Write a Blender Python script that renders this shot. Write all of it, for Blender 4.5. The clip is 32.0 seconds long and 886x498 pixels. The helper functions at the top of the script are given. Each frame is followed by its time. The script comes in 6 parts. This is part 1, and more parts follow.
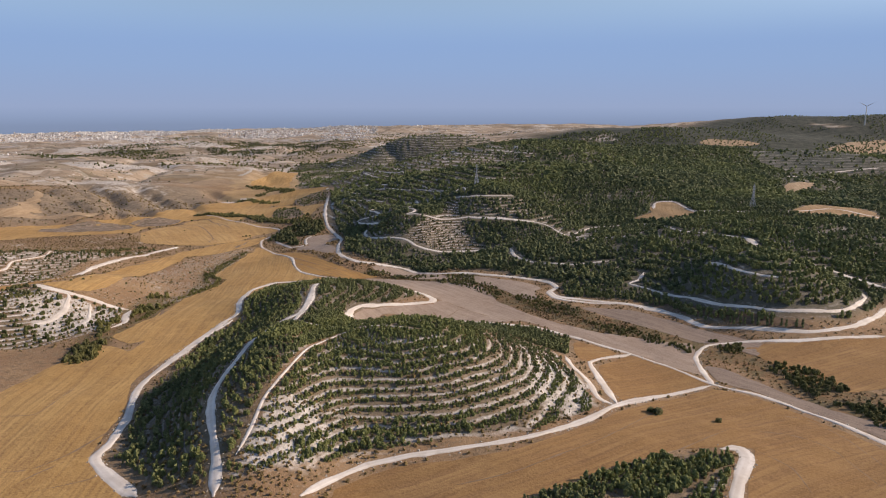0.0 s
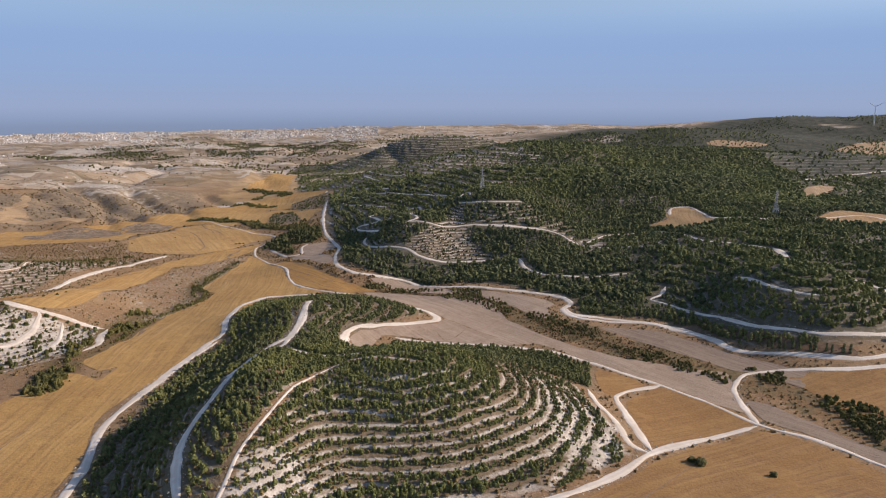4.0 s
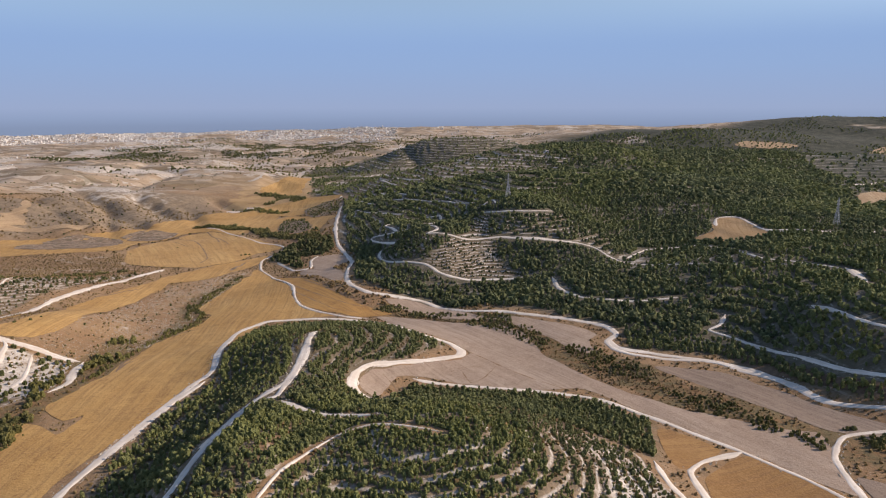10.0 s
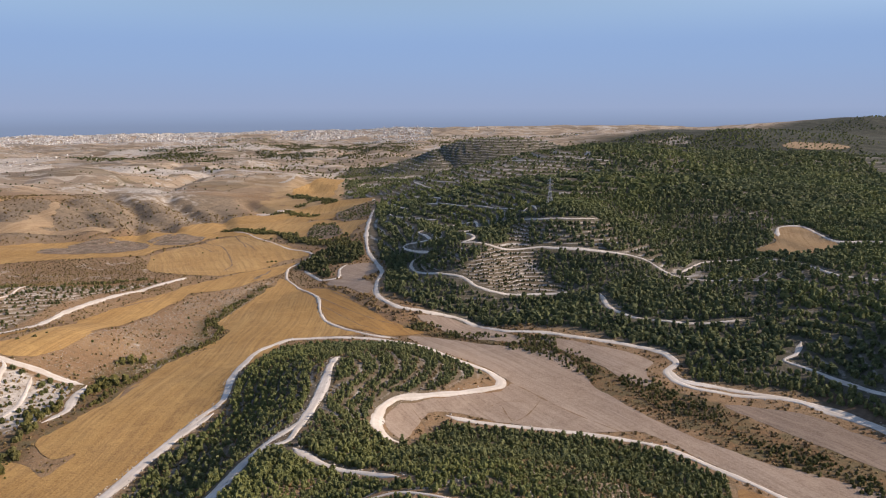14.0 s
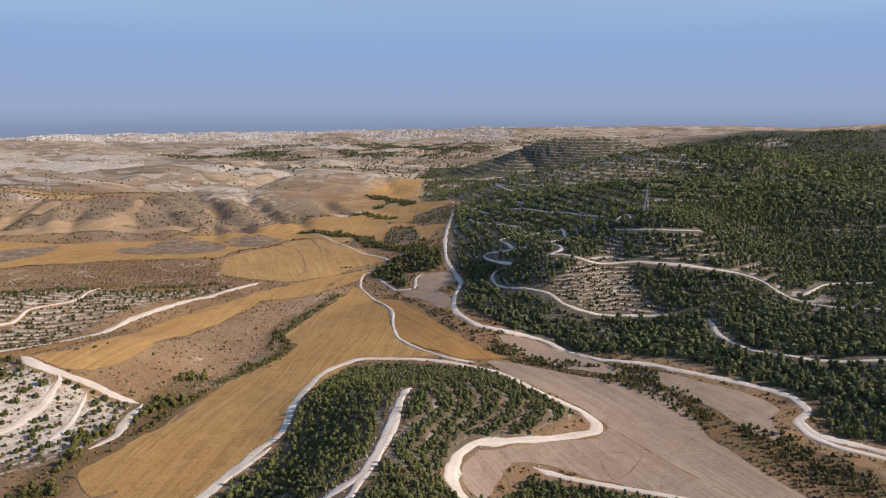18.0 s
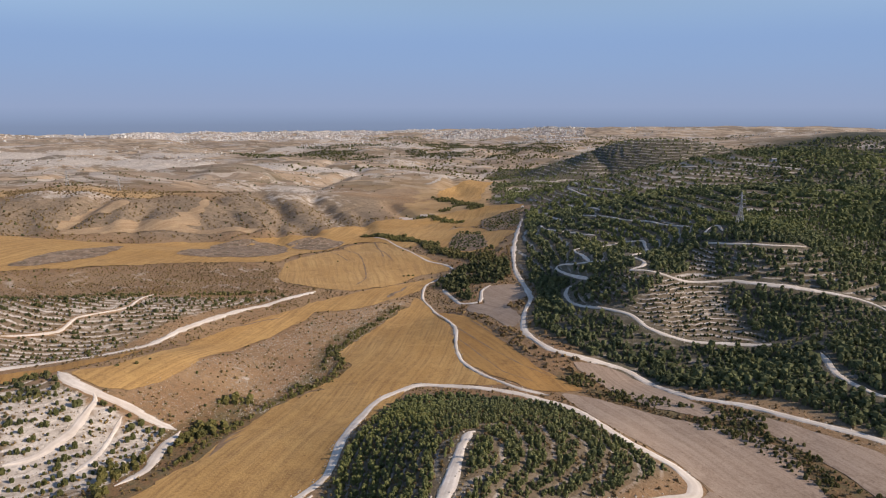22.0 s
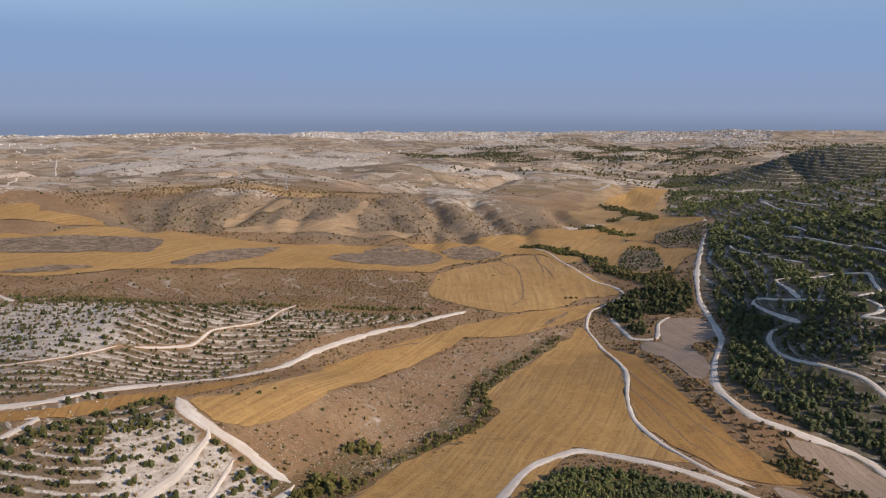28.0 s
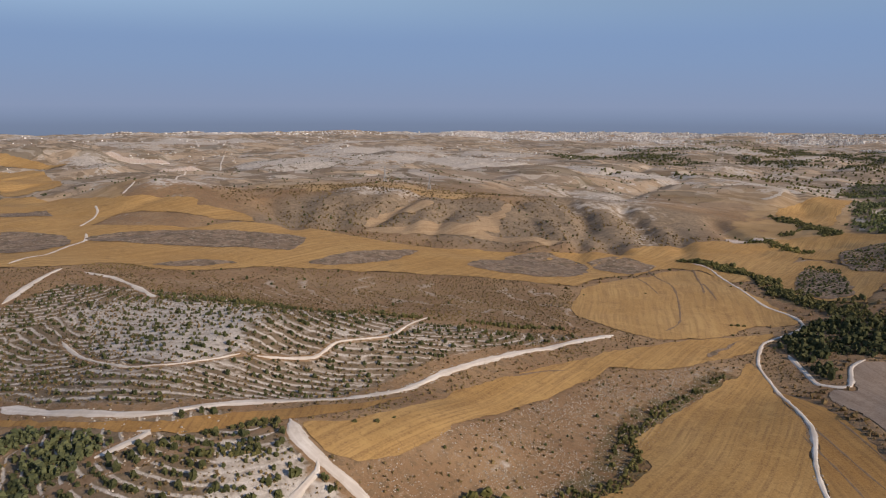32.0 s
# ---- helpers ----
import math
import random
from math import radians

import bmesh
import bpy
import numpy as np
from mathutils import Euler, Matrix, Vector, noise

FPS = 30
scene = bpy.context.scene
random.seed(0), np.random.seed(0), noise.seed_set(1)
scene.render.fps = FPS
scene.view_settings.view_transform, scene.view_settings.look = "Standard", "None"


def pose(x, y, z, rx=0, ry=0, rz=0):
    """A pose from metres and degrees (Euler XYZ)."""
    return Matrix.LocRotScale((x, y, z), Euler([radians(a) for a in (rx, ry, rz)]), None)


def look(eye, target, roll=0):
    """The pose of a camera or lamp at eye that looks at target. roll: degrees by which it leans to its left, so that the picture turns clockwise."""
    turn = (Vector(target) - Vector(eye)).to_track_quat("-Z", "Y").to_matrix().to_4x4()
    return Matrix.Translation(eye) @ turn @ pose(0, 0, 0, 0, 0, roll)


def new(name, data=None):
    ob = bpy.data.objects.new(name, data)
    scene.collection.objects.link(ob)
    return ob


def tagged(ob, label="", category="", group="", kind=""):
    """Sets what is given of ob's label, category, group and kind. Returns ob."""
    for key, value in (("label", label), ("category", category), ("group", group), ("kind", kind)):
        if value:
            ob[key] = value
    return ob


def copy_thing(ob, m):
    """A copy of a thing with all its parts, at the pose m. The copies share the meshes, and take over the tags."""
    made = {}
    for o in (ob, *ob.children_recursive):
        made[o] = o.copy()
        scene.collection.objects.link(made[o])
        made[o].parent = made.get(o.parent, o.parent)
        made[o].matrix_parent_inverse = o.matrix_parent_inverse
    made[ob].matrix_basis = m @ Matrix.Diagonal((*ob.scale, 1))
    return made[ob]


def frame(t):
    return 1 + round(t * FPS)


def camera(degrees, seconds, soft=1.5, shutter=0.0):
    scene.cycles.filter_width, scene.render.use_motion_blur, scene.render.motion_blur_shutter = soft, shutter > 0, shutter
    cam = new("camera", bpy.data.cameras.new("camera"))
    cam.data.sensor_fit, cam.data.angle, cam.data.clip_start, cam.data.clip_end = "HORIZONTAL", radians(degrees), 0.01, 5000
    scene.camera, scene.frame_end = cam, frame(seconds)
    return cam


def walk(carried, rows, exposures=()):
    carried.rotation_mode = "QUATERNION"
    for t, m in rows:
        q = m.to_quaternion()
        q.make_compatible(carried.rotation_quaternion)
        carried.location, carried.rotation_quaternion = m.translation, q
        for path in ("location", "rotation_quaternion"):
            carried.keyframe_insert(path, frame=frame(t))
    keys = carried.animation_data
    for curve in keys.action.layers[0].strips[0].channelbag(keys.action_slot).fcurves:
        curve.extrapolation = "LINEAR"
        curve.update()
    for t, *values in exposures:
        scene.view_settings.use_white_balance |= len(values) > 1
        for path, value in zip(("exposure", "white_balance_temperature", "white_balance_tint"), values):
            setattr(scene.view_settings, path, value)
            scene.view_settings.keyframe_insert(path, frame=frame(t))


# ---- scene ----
cam = camera(64.65, 32.0, soft=1.15)
walk(cam, [
    (0.0, pose(-0.00, -0.00, 200.00, 78.526, 0, 0.011) @ pose(0, 0, 0, 0, 0, 0.06)),
    (1.0, pose(-0.60, 10.02, 200.12, 78.539, 0, 0.089) @ pose(0, 0, 0, 0, 0, 0.05)),
    (2.0, pose(-0.90, 20.15, 200.22, 78.531, 0, 0.119) @ pose(0, 0, 0, 0, 0, 0.06)),
    (3.5, pose(-1.51, 35.33, 199.94, 78.577, 0, 0.170) @ pose(0, 0, 0, 0, 0, 0.03)),
    (5.5, pose(-2.59, 55.20, 200.25, 78.523, 0, 0.338) @ pose(0, 0, 0, 0, 0, -0.01)),
    (6.0, pose(-3.04, 60.17, 200.28, 78.518, 0, 0.426) @ pose(0, 0, 0, 0, 0, -0.01)),
    (7.0, pose(-3.95, 70.30, 200.27, 78.521, 0, 0.448) @ pose(0, 0, 0, 0, 0, -0.03)),
    (8.0, pose(-4.84, 80.76, 200.05, 78.536, 0, 0.726) @ pose(0, 0, 0, 0, 0, -0.04)),
    (9.0, pose(-5.60, 91.04, 199.79, 78.558, 0, 1.186) @ pose(0, 0, 0, 0, 0, -0.05)),
    (10.0, pose(-6.17, 100.96, 199.74, 78.598, 0, 1.657) @ pose(0, 0, 0, 0, 0, -0.06)),
    (11.0, pose(-6.99, 111.03, 199.89, 78.581, 0, 2.245) @ pose(0, 0, 0, 0, 0, -0.09)),
    (12.0, pose(-7.41, 121.22, 199.88, 78.607, 0, 2.867) @ pose(0, 0, 0, 0, 0, -0.10)),
    (13.0, pose(-8.04, 131.58, 199.70, 78.598, 0, 3.708) @ pose(0, 0, 0, 0, 0, -0.10)),
    (13.5, pose(-8.40, 136.75, 199.55, 78.599, 0, 4.189) @ pose(0, 0, 0, 0, 0, -0.11)),
    (15.5, pose(-13.01, 157.26, 199.33, 78.590, 0, 6.060) @ pose(0, 0, 0, 0, 0, -0.09)),
    (16.0, pose(-13.88, 162.54, 199.28, 78.592, 0, 7.241) @ pose(0, 0, 0, 0, 0, -0.06)),
    (17.0, pose(-15.64, 172.96, 199.12, 78.591, 0, 9.136) @ pose(0, 0, 0, 0, 0, -0.04)),
    (18.0, pose(-17.09, 182.89, 199.06, 78.581, 0, 11.020) @ pose(0, 0, 0, 0, 0, -0.05)),
    (19.0, pose(-19.05, 192.61, 199.18, 78.553, 0, 12.390) @ pose(0, 0, 0, 0, 0, -0.06)),
    (20.0, pose(-21.30, 202.43, 199.25, 78.532, 0, 13.786) @ pose(0, 0, 0, 0, 0, -0.06)),
    (21.0, pose(-23.77, 212.03, 199.09, 78.534, 0, 15.034) @ pose(0, 0, 0, 0, 0, -0.01)),
    (22.0, pose(-26.59, 221.45, 198.95, 78.539, 0, 16.554) @ pose(0, 0, 0, 0, 0, 0.02)),
    (23.0, pose(-29.66, 231.43, 198.85, 78.527, 0, 18.031) @ pose(0, 0, 0, 0, 0, 0.04)),
    (24.0, pose(-32.77, 241.25, 198.90, 78.526, 0, 19.694) @ pose(0, 0, 0, 0, 0, 0.03)),
    (25.0, pose(-36.34, 250.54, 198.78, 78.540, 0, 21.803) @ pose(0, 0, 0, 0, 0, -0.00)),
    (25.5, pose(-38.32, 255.20, 198.77, 78.557, 0, 23.167) @ pose(0, 0, 0, 0, 0, -0.01)),
    (27.5, pose(-47.14, 274.01, 198.35, 78.607, 0, 28.373) @ pose(0, 0, 0, 0, 0, 0.13)),
    (28.0, pose(-49.51, 278.58, 198.22, 78.603, 0, 29.892) @ pose(0, 0, 0, 0, 0, 0.12)),
    (29.0, pose(-54.26, 287.51, 197.89, 78.588, 0, 32.819) @ pose(0, 0, 0, 0, 0, 0.10)),
    (30.0, pose(-59.36, 296.05, 197.70, 78.574, 0, 35.671) @ pose(0, 0, 0, 0, 0, 0.14)),
    (31.0, pose(-64.90, 304.16, 197.73, 78.555, 0, 38.795) @ pose(0, 0, 0, 0, 0, 0.17)),
    (32.0, pose(-70.62, 312.10, 197.76, 78.521, 0, 41.843) @ pose(0, 0, 0, 0, 0, 0.24)),
], exposures=[(0.0, 0.05, 7250, 18), (10.0, 0.11, 7250, 18), (22.0, 0.0, 7200, 17), (27.0, -0.10, 7200, 17), (32.0, -0.30, 7250, 17)])


# ---- sun and sky ----
SUN_TURN, SUN_RISE = 84.0, 27.0
world = bpy.data.worlds.new("sky")
scene.world = world
world.use_nodes = True
wn = world.node_tree.nodes
sky = wn.new("ShaderNodeTexSky")
sky.sky_type, sky.sun_disc = "NISHITA", False
sky.sun_elevation, sky.sun_rotation = radians(SUN_RISE), radians(SUN_TURN)
sky.altitude, sky.air_density, sky.dust_density, sky.ozone_density = 300, 1.0, 0.6, 3.0
wn["Background"].inputs["Strength"].default_value = 0.125
world.node_tree.links.new(sky.outputs[0], wn["Background"].inputs["Color"])
sun_data = bpy.data.lights.new("sun", "SUN")
sun_data.energy, sun_data.angle, sun_data.color = 4.2, radians(0.6), (1.0, 0.90, 0.78)
sun = new("sun", sun_data)
sun.matrix_world = look((math.sin(radians(SUN_TURN)) * math.cos(radians(SUN_RISE)) * 900,
                         math.cos(radians(SUN_TURN)) * math.cos(radians(SUN_RISE)) * 900, math.sin(radians(SUN_RISE)) * 900), (0, 0, 0))
scene.view_settings.exposure = 0.0


# ---- materials ----
class Mat:
    """A node material, built link by link."""

    def __init__(self, name, rough=0.9):
        self.m = bpy.data.materials.new(name)
        self.m.use_nodes = True
        self.t = self.m.node_tree
        self.b = self.t.nodes["Principled BSDF"]
        self.b.inputs["Roughness"].default_value = rough
        self.b.inputs["Specular IOR Level"].default_value = 0.25
        self.co = self.node("ShaderNodeTexCoord").outputs["Object"]

    def node(self, kind, **values):
        n = self.t.nodes.new(kind)
        for k, v in values.items():
            n.inputs[k.replace("_", " ")].default_value = v
        return n

    def put(self, a, b):
        self.t.links.new(a, b)

    def noise(self, size, detail=4.0, rough=0.6, squash=None):
        """Noise with features of that many metres; squash stretches it along axes."""
        n = self.node("ShaderNodeTexNoise", Scale=1.0, Detail=detail, Roughness=rough)
        mp = self.node("ShaderNodeMapping")
        sx, sy, sz = squash or (1, 1, 1)
        mp.inputs["Scale"].default_value = (sx / size, sy / size, sz / size)
        self.put(self.co, mp.inputs[0])
        self.put(mp.outputs[0], n.inputs["Vector"])
        return n.outputs["Fac"]

    def spread(self, fac, lo, hi):
        """Stretches a value so that lo becomes 0 and hi becomes 1."""
        n = self.node("ShaderNodeMapRange", From_Min=lo, From_Max=hi)
        n.interpolation_type = "SMOOTHSTEP"
        self.put(fac, n.inputs[0])
        return n.outputs[0]

    def math(self, op, a, b=0.0):
        n = self.node("ShaderNodeMath")
        n.operation = op
        for k, v in enumerate((a, b)):
            if isinstance(v, (int, float)):
                n.inputs[k].default_value = v
            else:
                self.put(v, n.inputs[k])
        return n.outputs[0]

    def mix(self, fac, a, b):
        n = self.node("ShaderNodeMix")
        n.data_type = "RGBA"
        for k, v in ((0, fac), (6, a), (7, b)):
            if isinstance(v, (int, float)):
                n.inputs[k].default_value = v
            elif isinstance(v, tuple):
                n.inputs[k].default_value = (*v, 1)
            else:
                self.put(v, n.inputs[k])
        return n.outputs[2]

    def attr(self, name):
        n = self.node("ShaderNodeAttribute")
        n.attribute_name = name
        return n.outputs["Fac"]

    def done(self, colour, bump=None, strength=0.4, metres=0.1):
        self.put(colour, self.b.inputs["Base Color"])
        if bump is not None:
            n = self.node("ShaderNodeBump", Strength=strength, Distance=metres)
            self.put(bump, n.inputs["Height"])
            self.put(n.outputs[0], self.b.inputs["Normal"])
        return self.m


def stubble(name, dark, light, line_turn=0.0, line=3.0, soil=(0.22, 0.12, 0.055), marks=1.0):
    """A harvested field: straw over soil, with bending drill lines and worn patches."""
    a = Mat(name, 0.95)
    big, mid, fine = a.noise(60, 4), a.noise(11, 5), a.noise(0.9, 3)
    bend, warp = a.node("ShaderNodeTexNoise", Scale=1 / 110, Detail=1.0), a.node("ShaderNodeVectorMath")
    warp.operation = "MULTIPLY_ADD"
    a.put(a.co, bend.inputs["Vector"])
    a.put(bend.outputs["Color"], warp.inputs[0])
    warp.inputs[1].default_value = (20, 20, 0)
    a.put(a.co, warp.inputs[2])

    def along(gap, run):
        turn, s, n = a.node("ShaderNodeMapping"), a.node("ShaderNodeMapping"), a.node("ShaderNodeTexNoise", Scale=1.0, Detail=2.0)
        turn.inputs["Rotation"].default_value = (0, 0, radians(line_turn))
        s.inputs["Scale"].default_value = (1 / gap, 1 / run, 0.0)
        a.put(warp.outputs[0], turn.inputs[0])
        a.put(turn.outputs[0], s.inputs[0])
        a.put(s.outputs[0], n.inputs["Vector"])
        return n.outputs["Fac"]

    side, split = a.node("ShaderNodeMapping"), a.node("ShaderNodeSeparateXYZ")
    side.inputs["Rotation"].default_value = (0, 0, radians(line_turn))
    a.put(warp.outputs[0], side.inputs[0])
    a.put(side.outputs[0], split.inputs[0])
    c = a.mix(a.spread(big, 0.32, 0.68), dark, light)
    for gap, weight, size in ((line * 1.6, 0.26, 30), (line * 5, 0.2, 60)):
        swing = a.math("SINE", a.math("ADD", a.math("MULTIPLY", split.outputs[0], 6.283 / gap), a.math("MULTIPLY", a.noise(38, 3), 9.0)))
        row = a.math("MULTIPLY", a.spread(swing, 0.25, 0.95), a.spread(a.noise(size, 4, 0.65), 0.40, 0.62))
        c = a.mix(a.math("MULTIPLY", row, weight * marks), c, soil)
    c = a.mix(a.math("MULTIPLY", a.spread(along(line * 3.1, 140), 0.46, 0.60), 0.45), c, (dark[0] * 0.82, dark[1] * 0.78, dark[2] * 0.75))
    c = a.mix(a.math("MULTIPLY", a.spread(along(line, 75), 0.49, 0.60), 0.40), c, soil)
    c = a.mix(a.math("MULTIPLY", a.spread(mid, 0.54, 0.72), 0.4), c, soil)
    c = a.mix(a.math("MULTIPLY", a.spread(a.noise(24, 5, 0.7), 0.60, 0.70), 0.55), c, (soil[0] * 0.85, soil[1] * 0.85, soil[2] * 0.85))
    c = a.mix(a.math("MULTIPLY", a.spread(a.noise(2.6, 3, 0.7), 0.56, 0.68), 0.45), c, (soil[0] * 0.9, soil[1] * 0.9, soil[2] * 0.9))
    c = a.mix(a.math("MULTIPLY", a.spread(fine, 0.40, 0.62), 0.35), c, (light[0] * 1.12, light[1] * 1.12, light[2] * 1.12))
    c = a.mix(a.math("MULTIPLY", a.spread(a.noise(8, 5, 0.75), 0.52, 0.62), 0.4), c, (light[0] * 1.08, light[1] * 1.08, light[2] * 1.05))
    return a.done(c, fine, 0.6, 0.3)


M_TAN = stubble("straw stubble", (0.44, 0.255, 0.090), (0.56, 0.355, 0.142), -5, 1.7, marks=1.5)
M_OCHRE = stubble("ochre stubble", (0.40, 0.215, 0.07), (0.49, 0.285, 0.10), -35, 1.8)
M_FRONT = stubble("reddish stubble", (0.29, 0.158, 0.060), (0.395, 0.236, 0.098), 62, 1.9, (0.215, 0.115, 0.056), 2.2)
M_STRIPE = stubble("striped stubble", (0.46, 0.275, 0.105), (0.56, 0.36, 0.15), -28, 2.6, (0.27, 0.15, 0.07), 1.4)
M_PALE = stubble("pale ploughed soil", (0.375, 0.282, 0.212), (0.455, 0.355, 0.275), -35, 1.6, (0.23, 0.16, 0.112))
M_GREY = stubble("grey ploughed soil", (0.265, 0.200, 0.152), (0.335, 0.260, 0.202), -35, 1.6, (0.18, 0.125, 0.09))
M_SOIL = stubble("pale brown bare soil", (0.40, 0.285, 0.175), (0.47, 0.345, 0.215), 20, 2.6)
M_BROWN = stubble("bare ochre soil", (0.38, 0.245, 0.12), (0.44, 0.30, 0.16), 10)


def road_material():
    a = Mat("white gravel", 0.95)
    tone, fine = a.noise(14, 4), a.noise(0.8, 3)
    c = a.mix(a.spread(tone, 0.35, 0.7), (0.70, 0.625, 0.54), (0.87, 0.805, 0.72))
    n = a.attr("across")
    rut = a.math("ABSOLUTE", a.math("SUBTRACT", a.math("ABSOLUTE", n), 0.45))
    c = a.mix(a.math("MULTIPLY", a.spread(rut, 0.08, 0.30), 0.22), c, (0.52, 0.43, 0.33))
    c = a.mix(a.math("MULTIPLY", a.spread(a.noise(2.2, 4), 0.5, 0.7), 0.4), c, (0.56, 0.47, 0.37))
    return a.done(c, fine, 0.5, 0.12)


M_ROAD = road_material()


def patch_material():
    a = Mat("stony scrub patch", 0.95)
    mid, fine = a.noise(6, 5), a.noise(1.7, 4)
    c = a.mix(a.spread(a.noise(13, 5, 0.7), 0.38, 0.62), (0.22, 0.155, 0.105), (0.33, 0.24, 0.165))
    c = a.mix(a.math("MULTIPLY", a.spread(mid, 0.50, 0.60), 0.7), c, (0.115, 0.095, 0.06))
    c = a.mix(a.math("MULTIPLY", a.spread(a.noise(3.1, 4), 0.57, 0.66), 0.7), c, (0.50, 0.43, 0.35))
    return a.done(c, fine, 0.9, 0.5)


M_PATCH = patch_material()


def ground_material():
    """Bare ground: scrub and soil, pale marl, forest floor and terrace banks, by where they lie."""
    a = Mat("scrub ground", 0.95)
    big, mid, fine, grain = a.noise(42, 4), a.noise(8, 4), a.noise(1.6, 3), a.noise(0.5, 2)
    scrub = a.mix(a.spread(big, 0.35, 0.7), (0.295, 0.180, 0.096), (0.385, 0.255, 0.142))
    scrub = a.mix(a.spread(mid, 0.5, 0.75), scrub, (0.25, 0.172, 0.10))
    scrub = a.mix(a.math("MULTIPLY", a.spread(a.noise(3.2, 4), 0.50, 0.64), 0.5), scrub, (0.165, 0.115, 0.065))
    scrub = a.mix(a.math("MULTIPLY", a.spread(a.noise(1.1, 3), 0.58, 0.70), 0.6), scrub, (0.42, 0.34, 0.25))
    marl = a.mix(a.spread(mid, 0.35, 0.7), (0.50, 0.44, 0.37), (0.69, 0.63, 0.555))
    marl = a.mix(a.math("MULTIPLY", a.spread(fine, 0.48, 0.66), 0.6), marl, (0.29, 0.24, 0.19))
    rock = a.spread(a.math("ADD", a.attr("marl"), a.math("ADD", a.math("MULTIPLY", a.math("SUBTRACT", big, 0.5), 1.2), a.math("MULTIPLY", a.math("SUBTRACT", mid, 0.5), 0.9))), 0.36, 0.66)
    c = a.mix(rock, scrub, marl)
    straw = a.mix(a.spread(big, 0.3, 0.7), (0.39, 0.25, 0.115), (0.49, 0.33, 0.165))
    straw = a.mix(a.math("MULTIPLY", a.spread(mid, 0.55, 0.75), 0.5), straw, (0.30, 0.20, 0.12))
    c = a.mix(a.spread(a.math("ADD", a.attr("straw"), a.math("MULTIPLY", a.math("SUBTRACT", big, 0.5), 0.7)), 0.46, 0.54), c, straw)
    # parcels of the far plain, base tones greyed to paint in distance haze
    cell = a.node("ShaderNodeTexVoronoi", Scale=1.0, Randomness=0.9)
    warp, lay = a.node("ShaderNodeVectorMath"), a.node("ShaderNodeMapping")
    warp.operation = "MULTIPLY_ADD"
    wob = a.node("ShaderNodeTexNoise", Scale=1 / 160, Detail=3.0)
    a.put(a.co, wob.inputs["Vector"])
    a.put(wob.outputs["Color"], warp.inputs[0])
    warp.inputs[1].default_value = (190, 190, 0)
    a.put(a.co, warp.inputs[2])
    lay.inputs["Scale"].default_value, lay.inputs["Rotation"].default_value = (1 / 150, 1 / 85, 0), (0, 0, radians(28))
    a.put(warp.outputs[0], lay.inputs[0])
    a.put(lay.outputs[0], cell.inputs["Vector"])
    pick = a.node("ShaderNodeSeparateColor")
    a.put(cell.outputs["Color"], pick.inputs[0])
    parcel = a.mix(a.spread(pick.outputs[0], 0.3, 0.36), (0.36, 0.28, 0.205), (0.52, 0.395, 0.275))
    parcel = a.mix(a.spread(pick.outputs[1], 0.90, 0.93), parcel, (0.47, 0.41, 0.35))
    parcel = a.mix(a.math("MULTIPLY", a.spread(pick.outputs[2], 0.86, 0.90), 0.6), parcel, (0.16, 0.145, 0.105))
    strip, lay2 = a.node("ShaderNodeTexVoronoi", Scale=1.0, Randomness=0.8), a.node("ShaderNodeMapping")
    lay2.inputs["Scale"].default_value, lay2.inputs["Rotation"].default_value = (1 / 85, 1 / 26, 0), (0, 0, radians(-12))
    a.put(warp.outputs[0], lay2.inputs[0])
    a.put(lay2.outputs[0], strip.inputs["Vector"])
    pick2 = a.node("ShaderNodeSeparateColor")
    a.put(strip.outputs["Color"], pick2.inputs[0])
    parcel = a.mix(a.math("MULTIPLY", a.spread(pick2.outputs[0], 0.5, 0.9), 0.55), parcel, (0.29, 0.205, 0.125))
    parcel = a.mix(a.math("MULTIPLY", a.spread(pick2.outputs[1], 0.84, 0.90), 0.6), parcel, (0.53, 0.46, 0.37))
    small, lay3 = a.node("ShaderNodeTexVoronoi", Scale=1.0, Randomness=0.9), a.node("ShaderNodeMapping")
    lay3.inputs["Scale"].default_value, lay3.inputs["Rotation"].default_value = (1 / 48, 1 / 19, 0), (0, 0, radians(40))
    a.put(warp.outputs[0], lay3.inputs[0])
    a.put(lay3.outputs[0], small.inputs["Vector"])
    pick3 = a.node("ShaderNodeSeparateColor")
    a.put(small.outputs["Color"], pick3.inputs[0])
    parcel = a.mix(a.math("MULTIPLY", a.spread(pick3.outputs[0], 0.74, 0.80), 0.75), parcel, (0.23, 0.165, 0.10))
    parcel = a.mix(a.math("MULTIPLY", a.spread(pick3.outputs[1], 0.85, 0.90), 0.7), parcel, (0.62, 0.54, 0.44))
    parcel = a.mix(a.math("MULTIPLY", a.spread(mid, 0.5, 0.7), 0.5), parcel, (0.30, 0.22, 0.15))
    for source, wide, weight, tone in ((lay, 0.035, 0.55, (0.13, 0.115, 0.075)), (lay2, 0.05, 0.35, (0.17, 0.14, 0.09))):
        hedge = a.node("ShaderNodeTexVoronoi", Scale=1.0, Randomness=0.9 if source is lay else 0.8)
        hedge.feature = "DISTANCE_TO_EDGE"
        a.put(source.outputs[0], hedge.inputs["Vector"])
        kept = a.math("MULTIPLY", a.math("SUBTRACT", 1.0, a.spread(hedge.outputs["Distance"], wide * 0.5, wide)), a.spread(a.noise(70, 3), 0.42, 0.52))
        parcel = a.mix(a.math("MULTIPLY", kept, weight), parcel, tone)
